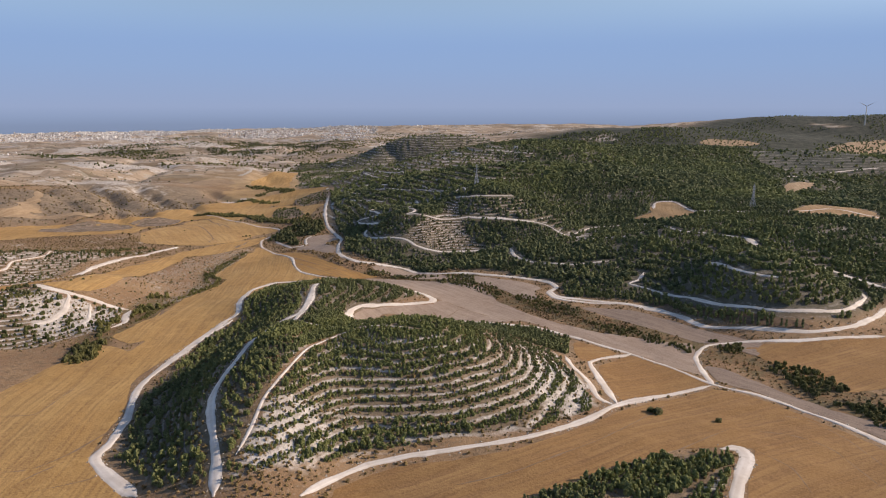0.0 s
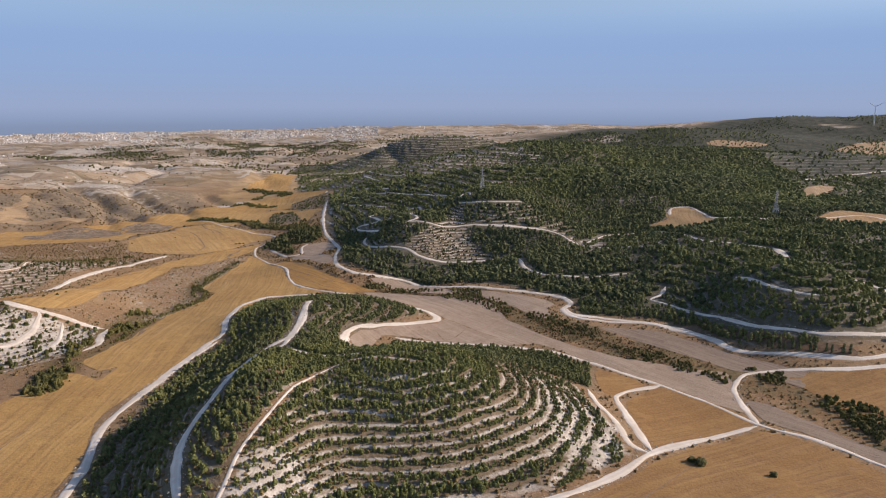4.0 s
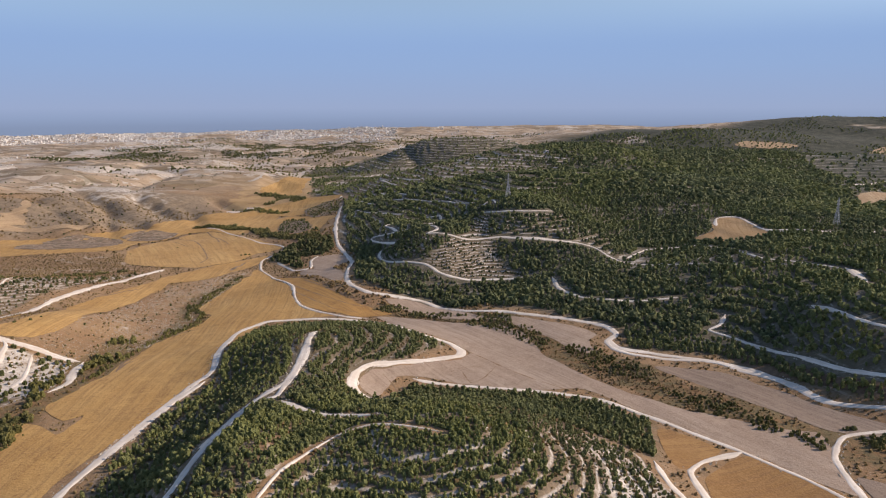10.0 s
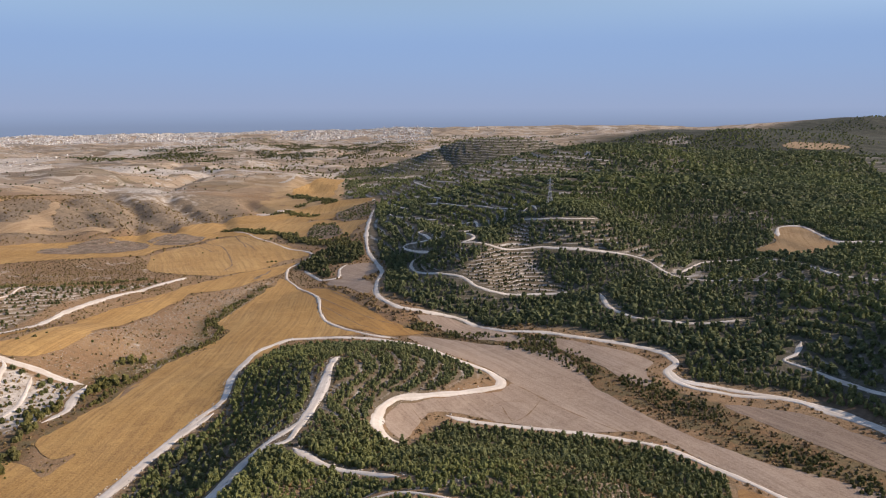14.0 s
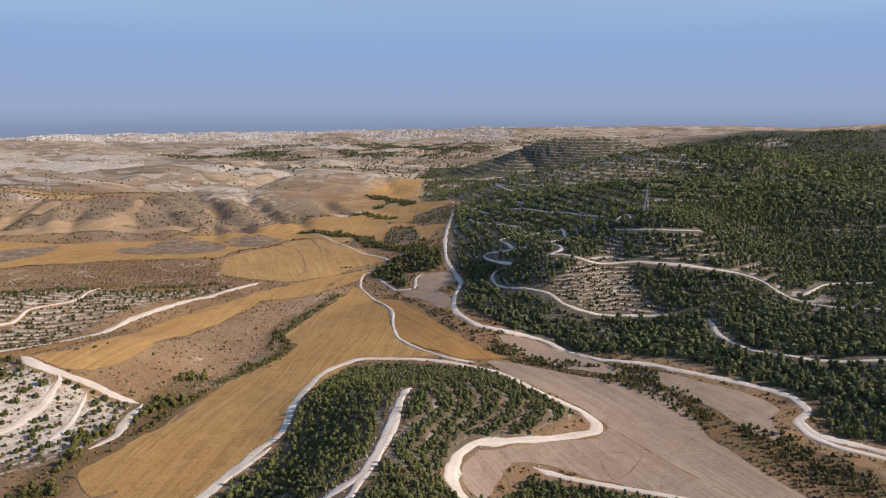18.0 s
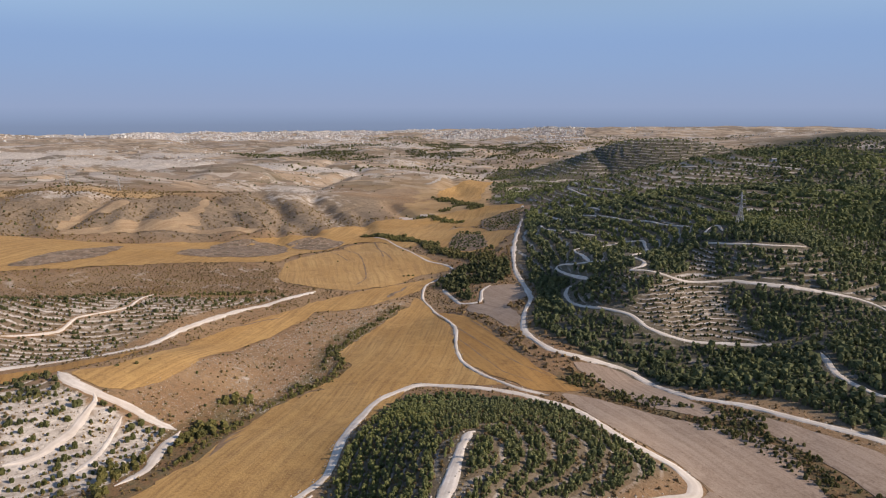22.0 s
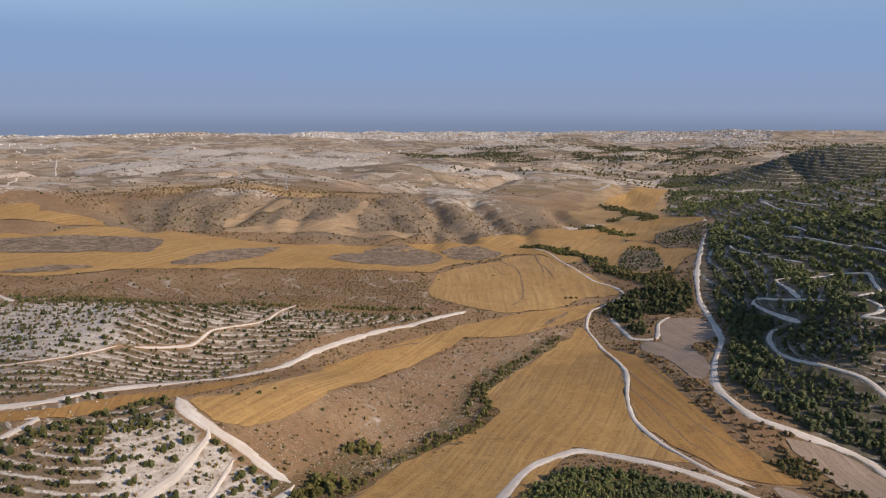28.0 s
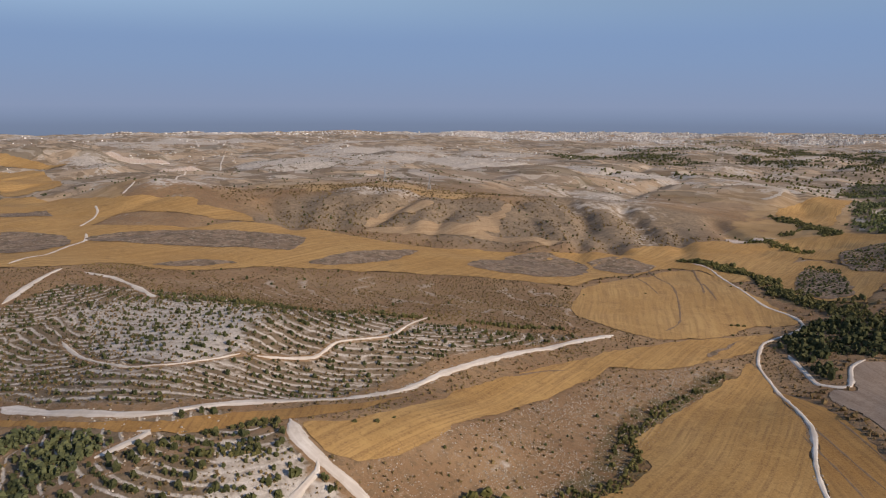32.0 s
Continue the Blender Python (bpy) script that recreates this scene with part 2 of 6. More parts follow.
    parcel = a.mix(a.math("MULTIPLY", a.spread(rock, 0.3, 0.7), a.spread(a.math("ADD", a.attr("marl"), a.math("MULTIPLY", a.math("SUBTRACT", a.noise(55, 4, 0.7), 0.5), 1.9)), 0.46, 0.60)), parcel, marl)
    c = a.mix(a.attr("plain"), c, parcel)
    brush = a.mix(a.spread(mid, 0.35, 0.65), (0.25, 0.145, 0.072), (0.19, 0.145, 0.075))
    brush = a.mix(a.math("MULTIPLY", a.spread(fine, 0.48, 0.65), 0.6), brush, (0.10, 0.092, 0.048))
    c = a.mix(a.spread(a.math("ADD", a.attr("gully"), a.math("MULTIPLY", a.math("SUBTRACT", mid, 0.5), 0.8)), 0.38, 0.58), c, brush)
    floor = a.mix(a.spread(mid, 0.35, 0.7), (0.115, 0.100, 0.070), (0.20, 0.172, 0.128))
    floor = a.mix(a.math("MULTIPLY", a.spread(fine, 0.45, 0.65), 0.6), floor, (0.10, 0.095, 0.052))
    heath = a.mix(a.spread(mid, 0.38, 0.66), (0.25, 0.19, 0.13), (0.325, 0.245, 0.165))
    heath = a.mix(a.math("MULTIPLY", a.spread(a.noise(4.5, 4), 0.50, 0.62), 0.6), heath, (0.15, 0.12, 0.08))
    heath = a.mix(a.math("MULTIPLY", a.spread(a.math("ADD", a.attr("marl"), a.math("MULTIPLY", a.math("SUBTRACT", a.noise(14, 4), 0.5), 1.4)), 0.35, 0.6), 0.85), heath, marl)
    c = a.mix(a.attr("heath"), c, heath)
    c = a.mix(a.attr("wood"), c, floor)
    maquis = a.mix(a.spread(a.noise(30, 5, 0.7), 0.4, 0.62), (0.048, 0.055, 0.040), (0.095, 0.095, 0.070))
    c = a.mix(a.math("MULTIPLY", a.attr("maquis"), a.spread(a.noise(330, 3), 0.28, 0.36)), c, maquis)
    terrace = a.mix(a.spread(mid, 0.35, 0.65), (0.195, 0.142, 0.09), (0.28, 0.21, 0.14))
    terrace = a.mix(a.math("MULTIPLY", a.spread(fine, 0.5, 0.7), 0.6), terrace, (0.115, 0.105, 0.06))
    bare = a.spread(a.math("ADD", a.math("MULTIPLY", a.attr("marl"), 0.55), a.math("ADD", a.math("MULTIPLY", big, 0.55), a.math("MULTIPLY", mid, 0.45))), 0.63, 0.78)
    terrace = a.mix(a.math("MULTIPLY", bare, 0.95), terrace, marl)
    c = a.mix(a.math("MULTIPLY", a.spread(a.attr("bank"), 0.35, 0.6), a.math("SUBTRACT", 1.0, a.math("MULTIPLY", a.attr("wood"), 0.7))), c, terrace)
    step = a.math("FRACT", a.math("ADD", a.attr("level"), a.math("MULTIPLY", a.math("SUBTRACT", mid, 0.5), 0.35)))
    bank = a.math("MULTIPLY", a.spread(step, 0.56, 0.64), a.math("SUBTRACT", 1.0, a.spread(step, 0.72, 0.83)))
    broken = a.spread(a.math("ADD", a.math("MULTIPLY", fine, 0.6), a.math("MULTIPLY", a.noise(17, 3), 0.6)), 0.52, 0.74)
    white = a.mix(a.spread(grain, 0.3, 0.7), (0.53, 0.475, 0.415), (0.78, 0.73, 0.66))
    c = a.mix(a.math("MULTIPLY", a.math("MULTIPLY", bank, a.attr("bank")), a.math("SUBTRACT", 1.0, a.math("MULTIPLY", broken, a.math("SUBTRACT", 1.3, a.math("MULTIPLY", a.attr("bank"), 0.85))))), c, white)
    rough = a.math("ADD", a.math("MULTIPLY", fine, 0.7), a.math("MULTIPLY", grain, 0.3))
    return a.done(c, rough, 0.9, 0.6)


M_GROUND = ground_material()


def leaf_material(name, dark, light):
    a = Mat(name, 0.75)
    n = a.node("ShaderNodeNewGeometry")
    c = a.mix(n.outputs["Random Per Island"], dark, light)
    c = a.mix(a.math("MULTIPLY", a.spread(a.noise(26, 2), 0.35, 0.7), 0.5), c, (light[0] * 1.08, light[1] * 1.02, light[2] * 0.95))
    c = a.mix(a.math("MULTIPLY", a.spread(a.noise(170, 4), 0.48, 0.60), 0.45), c, (light[0] * 1.12, light[1] * 1.10, light[2] * 0.80))
    c = a.mix(a.math("MULTIPLY", a.spread(a.noise(9, 3), 0.55, 0.66), 0.4), c, (dark[0] * 0.9, dark[1] * 0.95, dark[2]))
    a.put(c, a.b.inputs["Base Color"])
    glow, both = a.node("ShaderNodeBsdfTranslucent"), a.node("ShaderNodeMixShader", Fac=0.42)
    a.put(c, glow.inputs[0])
    a.put(a.b.outputs[0], both.inputs[1])
    a.put(glow.outputs[0], both.inputs[2])
    a.put(both.outputs[0], a.t.nodes["Material Output"].inputs[0])
    return a.m


M_PINE = leaf_material("pine needles", (0.084, 0.106, 0.054), (0.240, 0.268, 0.128))
# Lighter copy of the pine needles: sunlight on near stands put into the colour.
M_PINE_LIT = leaf_material("sunlit pine needles", (0.110, 0.130, 0.060), (0.295, 0.318, 0.142))
M_BUSH = leaf_material("olive shrub leaves", (0.066, 0.080, 0.036), (0.155, 0.165, 0.072))
M_GREEN = leaf_material("green thicket leaves", (0.085, 0.095, 0.038), (0.24, 0.225, 0.092))


M_DRY = leaf_material("dry thorny scrub", (0.13, 0.094, 0.046), (0.36, 0.265, 0.14))


def plain(name, dark, light, size=1.0, rough=0.8, metal=0.0):
    a = Mat(name, rough)
    a.b.inputs["Metallic"].default_value = metal
    n = a.noise(size, 4)
    return a.done(a.mix(a.spread(n, 0.3, 0.7), dark, light), n, 0.3, size * 0.1)


M_BARK = plain("pine bark", (0.10, 0.07, 0.05), (0.17, 0.12, 0.09), 0.3)
M_CUT = plain("dark brown cut earth", (0.13, 0.085, 0.055), (0.23, 0.155, 0.10), 2.5, 0.95)
M_DIRT = plain("trodden brown earth", (0.22, 0.145, 0.085), (0.32, 0.22, 0.14), 3.0, 0.95)
M_STONE = plain("white limestone", (0.40, 0.345, 0.275), (0.62, 0.56, 0.47), 1.2)
M_RUBBLE = plain("pale limestone rubble", (0.40, 0.34, 0.265), (0.66, 0.60, 0.52), 1.6, 0.95)
M_STEEL = plain("galvanised steel", (0.40, 0.41, 0.42), (0.52, 0.53, 0.54), 0.6, 0.5, 0.6)
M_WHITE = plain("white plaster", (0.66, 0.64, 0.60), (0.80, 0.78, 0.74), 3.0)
M_ROOF = plain("pale roof", (0.50, 0.40, 0.34), (0.66, 0.60, 0.55), 3.0)


# ---- the lie of the land ----
def bump(x, y, cx, cy, rx, ry, turn, power=1.0):
    """A smooth hill of height 1: its reach along and across, and how flat its top is."""
    c, s = np.cos(np.radians(turn)), np.sin(np.radians(turn))
    u, v = ((x - cx) * c + (y - cy) * s) / rx, ((y - cy) * c - (x - cx) * s) / ry
    return np.exp(-((u * u + v * v) ** power))


def to_line(x, y, line):
    """The distance to a line of points."""
    best = np.full(np.shape(x), 1e9)
    for (ax, ay), (bx, by) in zip(line, line[1:]):
        f = np.clip(((x - ax) * (bx - ax) + (y - ay) * (by - ay)) / ((bx - ax) ** 2 + (by - ay) ** 2 + 1e-9), 0, 1)
        best = np.minimum(best, np.hypot(x - ax - f * (bx - ax), y - ay - f * (by - ay)))
    return best


def within(x, y, outline):
    """How far inside an outline a place lies, in metres; outside it is negative."""
    inside = np.zeros(np.shape(x), bool)
    for (ax, ay), (bx, by) in zip(outline, outline[1:] + outline[:1]):
        if ay != by:
            inside ^= ((ay > y) != (by > y)) & (x < (bx - ax) * (y - ay) / (by - ay) + ax)
    d = to_line(x, y, outline + outline[:1])
    return np.where(inside, d, -d)


def lattice(ix, iy, seed):
    h = (ix * 374761393 + iy * 668265263 + seed * 2147483647) & 0x7FFFFFFF
    h = ((h ^ (h >> 13)) * 1274126177) & 0x7FFFFFFF
    return ((h ^ (h >> 16)) & 0xFFFF) / 65535.0


def waves(x, y, size, seed=0):
    """Smooth noise from -1 to 1 with features of that many metres."""
    u, v = np.asarray(x, float) / size, np.asarray(y, float) / size
    iu, iv = np.floor(u).astype(np.int64), np.floor(v).astype(np.int64)
    fu, fv = u - iu, v - iv
    fu, fv = fu * fu * (3 - 2 * fu), fv * fv * (3 - 2 * fv)
    a, b = lattice(iu, iv, seed), lattice(iu + 1, iv, seed)
    c, d = lattice(iu, iv + 1, seed), lattice(iu + 1, iv + 1, seed)
    return 2 * ((a * (1 - fu) + b * fu) * (1 - fv) + (c * (1 - fu) + d * fu) * fv) - 1


RIDGE = [(-640, 470, 12), (-475, 498, 17), (-373, 512, 25), (-332, 566, 18), (-300, 640, 4)]
RAVINE = [(-235, 375), (-208, 450), (-192, 520), (-200, 580), (-165, 665), (-205, 775)]


def ridge(x, y, line, reach):
    """A long crest along points of given height."""
    best, high = np.full(np.shape(x), 1e9), np.zeros(np.shape(x))
    for (ax, ay, ah), (bx, by, bh) in zip(line, line[1:]):
        f = np.clip(((x - ax) * (bx - ax) + (y - ay) * (by - ay)) / ((bx - ax) ** 2 + (by - ay) ** 2), 0, 1)
        d = np.hypot(x - ax - f * (bx - ax), y - ay - f * (by - ay))
        high = np.where(d < best, ah + f * (bh - ah), high)
        best = np.minimum(best, d)
    return high * np.exp(-((best / reach) ** 2))


HILLS = []


def hill(cx, cy, rx, ry, turn, power, high):
    HILLS.append((high, cx, cy, rx, ry, turn, power))


hill(-16, 303, 65, 60, 19, 1.13, 28.6)
hill(-76, 266, 27, 72, 13, 1.25, 16.4)
hill(-74, 453, 55, 42, -11, 1.33, 14.3)
hill(62, 218, 75, 33, 19, 1.38, 4.3)
hill(207, 437, 46, 62, -11, 1.41, 26.3)
hill(225, 559, 173, 75, -5, 1.22, 11.3)
hill(38, 716, 80, 103, 5, 1.13, 35.0)
hill(334, 811, 361, 293, -0, 1.34, 42.3)
hill(62, 916, 234, 125, 1, 1.23, 27.2)
hill(41, 1272, 207, 273, 3, 1.25, 37.4)
hill(571, 1452, 630, 300, -10, 1.12, 76.9)
hill(12, 604, 71, 41, 43, 1.25, -15.4)
hill(-318, 422, 93, 46, -9, 1.20, 14.2)
hill(-255, 482, 38, 50, -37, 1.21, 12.6)
hill(-79, 382, 30, 52, 8, 1.23, 13.9)
hill(-50, 711, 32, 96, 20, 1.24, 19.5)
hill(-551, 1128, 185, 113, 64, 1.21, 14.5)
hill(-724, 930, 190, 105, 13, 1.19, 12.7)
hill(-468, 1461, 139, 83, 4, 1.20, 17.3)
hill(-958, 743, 146, 84, 1, 1.20, 14.7)
hill(-1060, 1193, 600, 791, 10, 1.36, 42.4)
hill(-488, 855, 185, 52, 15, 1.20, -10.9)
# swells and hollows of the wooded hill
hill(-230, 975, 115, 115, 0, 1.0, -2.2)
hill(-230, 1100, 115, 115, 0, 1.0, 1.2)
hill(-230, 1225, 115, 115, 0, 1.0, 5.1)
hill(-125, 600, 115, 115, 0, 1.0, -1.1)
hill(-125, 850, 115, 115, 0, 1.0, -1.7)
hill(-125, 975, 115, 115, 0, 1.0, 4.7)
hill(-125, 1100, 115, 115, 0, 1.0, 9.6)
hill(-125, 1225, 115, 115, 0, 1.0, 11.9)
hill(-125, 1350, 115, 115, 0, 1.0, 3.1)
hill(-20, 600, 115, 115, 0, 1.0, 1.5)
hill(-20, 725, 115, 115, 0, 1.0, 4.9)
hill(-20, 850, 115, 115, 0, 1.0, 1.8)
hill(-20, 975, 115, 115, 0, 1.0, 9.2)
hill(-20, 1100, 115, 115, 0, 1.0, 6.9)
hill(-20, 1225, 115, 115, 0, 1.0, 7.3)
hill(-20, 1350, 115, 115, 0, 1.0, 5.2)
hill(85, 600, 115, 115, 0, 1.0, -1.3)
hill(85, 725, 115, 115, 0, 1.0, -8.8)
hill(85, 975, 115, 115, 0, 1.0, 3.9)
hill(85, 1100, 115, 115, 0, 1.0, 3.9)
hill(85, 1225, 115, 115, 0, 1.0, 8.2)
hill(85, 1350, 115, 115, 0, 1.0, 11.1)
hill(85, 1475, 115, 115, 0, 1.0, 1.6)
hill(190, 725, 115, 115, 0, 1.0, -4.4)
hill(190, 850, 115, 115, 0, 1.0, 1.3)
hill(190, 975, 115, 115, 0, 1.0, 5.8)
hill(190, 1100, 115, 115, 0, 1.0, 8.1)
hill(190, 1225, 115, 115, 0, 1.0, 13.5)
hill(190, 1350, 115, 115, 0, 1.0, 11.9)
hill(190, 1475, 115, 115, 0, 1.0, 1.5)
hill(295, 600, 115, 115, 0, 1.0, 2.0)
hill(295, 725, 115, 115, 0, 1.0, 1.1)
hill(295, 850, 115, 115, 0, 1.0, -1.0)
hill(295, 975, 115, 115, 0, 1.0, 3.1)
hill(295, 1100, 115, 115, 0, 1.0, 8.7)
hill(295, 1225, 115, 115, 0, 1.0, 15.1)
hill(295, 1350, 115, 115, 0, 1.0, 5.9)
hill(400, 725, 115, 115, 0, 1.0, -1.3)
hill(400, 850, 115, 115, 0, 1.0, -7.5)
hill(400, 975, 115, 115, 0, 1.0, 4.8)
hill(400, 1100, 115, 115, 0, 1.0, 12.4)
hill(400, 1225, 115, 115, 0, 1.0, 6.5)
hill(400, 1350, 115, 115, 0, 1.0, 1.7)
hill(505, 725, 115, 115, 0, 1.0, -1.1)
hill(505, 850, 115, 115, 0, 1.0, -4.9)
hill(505, 975, 115, 115, 0, 1.0, 5.0)
hill(505, 1100, 115, 115, 0, 1.0, 9.6)
hill(505, 1225, 115, 115, 0, 1.0, 1.5)
hill(-120, 590, 58, 58, 0, 1.0, -1.3)
hill(-120, 690, 58, 58, 0, 1.0, -0.8)
hill(-120, 740, 58, 58, 0, 1.0, 0.7)
hill(-120, 790, 58, 58, 0, 1.0, 2.4)
hill(-120, 840, 58, 58, 0, 1.0, 2.6)
hill(-70, 590, 58, 58, 0, 1.0, 0.7)
hill(-70, 640, 58, 58, 0, 1.0, 7.5)
hill(-70, 740, 58, 58, 0, 1.0, -1.8)
hill(-70, 790, 58, 58, 0, 1.0, -1.9)
hill(-70, 840, 58, 58, 0, 1.0, -1.9)
hill(-20, 590, 58, 58, 0, 1.0, -0.8)
hill(-20, 690, 58, 58, 0, 1.0, -7.3)
hill(-20, 740, 58, 58, 0, 1.0, -3.3)
hill(-20, 790, 58, 58, 0, 1.0, -1.1)
hill(-20, 840, 58, 58, 0, 1.0, -1.1)
hill(30, 590, 58, 58, 0, 1.0, 3.6)
hill(30, 690, 58, 58, 0, 1.0, -1.4)
hill(30, 740, 58, 58, 0, 1.0, 4.3)
hill(30, 790, 58, 58, 0, 1.0, 1.1)
hill(80, 590, 58, 58, 0, 1.0, -1.4)
hill(80, 640, 58, 58, 0, 1.0, -2.1)
hill(80, 740, 58, 58, 0, 1.0, 1.1)
hill(130, 590, 58, 58, 0, 1.0, -1.5)
hill(130, 640, 58, 58, 0, 1.0, -2.3)
hill(180, 590, 58, 58, 0, 1.0, 1.1)
hill(180, 740, 58, 58, 0, 1.0, 0.7)
# far ridges and buttes
hill(2100, 3250, 1500, 420, -12, 1.3, 118)
hill(760, 2850, 680, 260, -6, 1.3, 72)
hill(-45, 1960, 190, 150, 0, 1.2, 80)
hill(160, 1960, 120, 110, 0, 1.2, 30)
hill(330, 2330, 330, 150, 4, 1.2, 46)
hill(-2150, 1000, 230, 150, 20, 1.5, 44)
hill(500, 4500, 1500, 420, 8, 1.3, 46)
hill(-1500, 4450, 1500, 330, 20, 1.2, 9)


GULLIES = [([(-575, 1128), (-560, 1112), (-485, 1036), (-409, 951)], 15, 8), ([(-510, 1160), (-496, 1140), (-451, 1083), (-404, 1023)], 14, 9), ([(-475, 1135), (-461, 1117), (-395, 1046)], 12, 7),
           ([(-410, 1220), (-391, 1195), (-342, 1124)], 13, 7), ([(-683, 928), (-648, 839)], 14, 6), ([(-724, 858), (-661, 793)], 14, 6), ([(-797, 799), (-679, 753)], 13, 6),
           ([(-600, 1040), (-540, 990), (-470, 925)], 11, 4), ([(-560, 1060), (-500, 1000), (-440, 940)], 9, 3), ([(-640, 900), (-610, 850)], 10, 4), ([(-760, 830), (-700, 775)], 10, 4)]


def land(x, y):
    """The height of the ground, with no terraces."""
    x, y = np.asarray(x, float), np.asarray(y, float)
    near = 1 / (1 + np.exp((np.hypot(x, y - 400) - 1300) / 250))
    z = 44.2 + near * (25.54 + 1.26 * x / 100 + -3.68 * (y - 450) / 100)
    z = z - 2.8 * np.exp(-((to_line(x, y, RAVINE) / 30) ** 2))
    z = z + ridge(x, y, RIDGE, 62)
    for high, *shape in HILLS:
        z = z + high * bump(x, y, *shape)
    far = np.clip((np.hypot(x, y - 400) - 520) / 800, 0, 1)
    west = 1 / (1 + np.exp((x + 0.12 * y - 150) / 80))
    far = far * (1 - 0.85 * bump(x, y, -700, 960, 360, 230, 10, 1.5))
    z = z + far * (0.6 + 0.4 * west) * (9 * waves(x, y, 210, 3) + 6 * waves(x, y, 95, 4) + 3.2 * waves(x, y, 44, 9))
    z = z - far * west * 7 * np.clip(0.3 - np.abs(waves(x + 0.3 * y, y * 0.7, 120, 13)), 0, 0.3) / 0.3
    cut = np.clip(0.55 - np.abs(waves(x + 0.5 * y, y * 0.4, 60, 8)), 0, 1) + 0.6 * np.clip(0.4 - np.abs(waves(x - 0.3 * y, y * 0.5, 38, 10)), 0, 1)
    z = z - 15 * bump(x, y, -600, 985, 330, 130, 15, 1.5) * cut
    for line, reach, deep in GULLIES:
        z = z - deep * np.exp(-((to_line(x, y, line) / reach) ** 2))
    return z + 0.35 * waves(x, y, 17, 5) + 0.15 * waves(x, y, 6, 6)


ROADS, FIELDS = [], []


def smooth(points, closed=False, cuts=4):
    """A rounded line through the points."""
    n, out = len(points), []
    for k in range(n if closed else n - 1):
        q = [points[(k + d) % n] if closed else points[min(max(k + d, 0), n - 1)] for d in (-1, 0, 1, 2)]
        for c in range(cuts):
            t = c / cuts
            w = (-0.35 * t + 0.7 * t * t - 0.35 * t ** 3, 1 - 2.65 * t * t + 1.65 * t ** 3, 0.35 * t + 2.3 * t * t - 1.65 * t ** 3, -0.35 * t * t + 0.35 * t ** 3)
            out.append((sum(a * p[0] for a, p in zip(w, q)), sum(a * p[1] for a, p in zip(w, q))))
    return out if closed else [*out, points[-1]]


def road(name, wide, points, label="pale gravel track between fields and terraces"):
    ROADS.append((name, wide, smooth(points), label))


RUTS, PATCHES = [], []


def patch(points):
    PATCHES.append(smooth(points, True))


def rut(wide, points, pale=False):
    RUTS.append((wide, smooth(points), pale))


def field(name, mat, points, label):
    FIELDS.append((name, mat, smooth(points, True), label))


road("front", 3.8, [(-44, 196), (-37, 206), (-26, 217), (-12, 222), (3, 225), (19, 229), (36, 236), (56, 252), (72, 270), (97, 285), (122, 297)])
road("junction_loop", 3.4, [(122, 297), (124, 318), (128, 337), (140, 354), (159, 358), (196, 354), (240, 362)])
road("valley", 3.2, [(172, 213), (162, 236), (151, 261), (138, 284), (122, 298), (111, 320), (95, 343), (77, 365), (55, 390), (37, 398), (21, 402), (2, 406), (-18, 408), (-30, 411)])
road("field_track", 3.2, [(72, 270), (71, 286), (70, 309), (71, 320), (80, 331), (97, 341)])
road("terrace_right", 3.2, [(71, 269), (65, 275), (64, 291), (60, 306), (59, 323)])
road("spur", 4.2, [(-139, 336), (-139, 361), (-137, 385), (-134, 410), (-130, 426), (-136, 450), (-139, 475), (-140, 503), (-130, 525), (-110, 527), (-82, 524), (-53, 510), (-32, 478), (-14, 463), (-7, 454), (-8, 444), (-23, 432), (-38, 423), (-50, 416), (-55, 404), (-54, 386), (-48, 376), (-42, 374)])
road("spur_left", 4.2, [(-97, 202), (-113, 217), (-125, 231), (-125, 243), (-129, 266), (-135, 285), (-140, 306), (-139, 344), (-136, 389), (-129, 415)])
road("ridge_near", 3.6, [(-70, 194), (-74, 210), (-84, 236), (-88, 251), (-87, 265), (-85, 284), (-89, 349), (-80, 373), (-82, 418), (-83, 440)])
road("ridge", 4.2, [(-88, 300), (-89, 314), (-90, 342), (-86, 352), (-79, 356), (-79, 370), (-79, 392), (-80, 410), (-82, 428), (-83, 444), (-81, 446)])
road("hill_path", 1.1, [(-68, 211), (-66, 226), (-65, 240), (-60, 260), (-55, 280), (-46, 300), (-36, 305), (-25, 303), (-12, 298)], "pale stony path up a terraced hill")
road("ridge_branch", 3.8, [(-75, 349), (-62, 336), (-49, 327), (-34, 315)])
road("valley_right", 3.8, [(147, 394), (140, 410), (132, 426), (117, 438), (101, 441), (82, 449), (74, 459), (73, 469), (80, 479), (76, 493), (60, 504), (36, 515), (15, 526), (-5, 535), (-31, 572), (-54, 577), (-73, 582), (-91, 604), (-97, 633), (-101, 683), (-114, 729), (-129, 772), (-144, 844), (-164, 984), (-190, 1146)])
road("valley_far_right", 3.8, [(75, 472), (77, 459), (99, 447), (122, 434), (141, 405), (150, 383), (176, 369), (200, 362), (226, 370), (252, 391), (272, 414)])
road("hairpin", 2.5, [(146, 496), (139, 484), (131, 478), (141, 463), (151, 434), (166, 400), (190, 381), (219, 381), (239, 393), (267, 428), (272, 447)])
road("cone_foot", 2.2, [(43, 605), (29, 608), (14, 609), (-2, 608), (-13, 609), (-24, 612), (-32, 619), (-38, 622), (-47, 626), (-60, 634), (-70, 646), (-76, 669), (-76, 683), (-71, 680)])
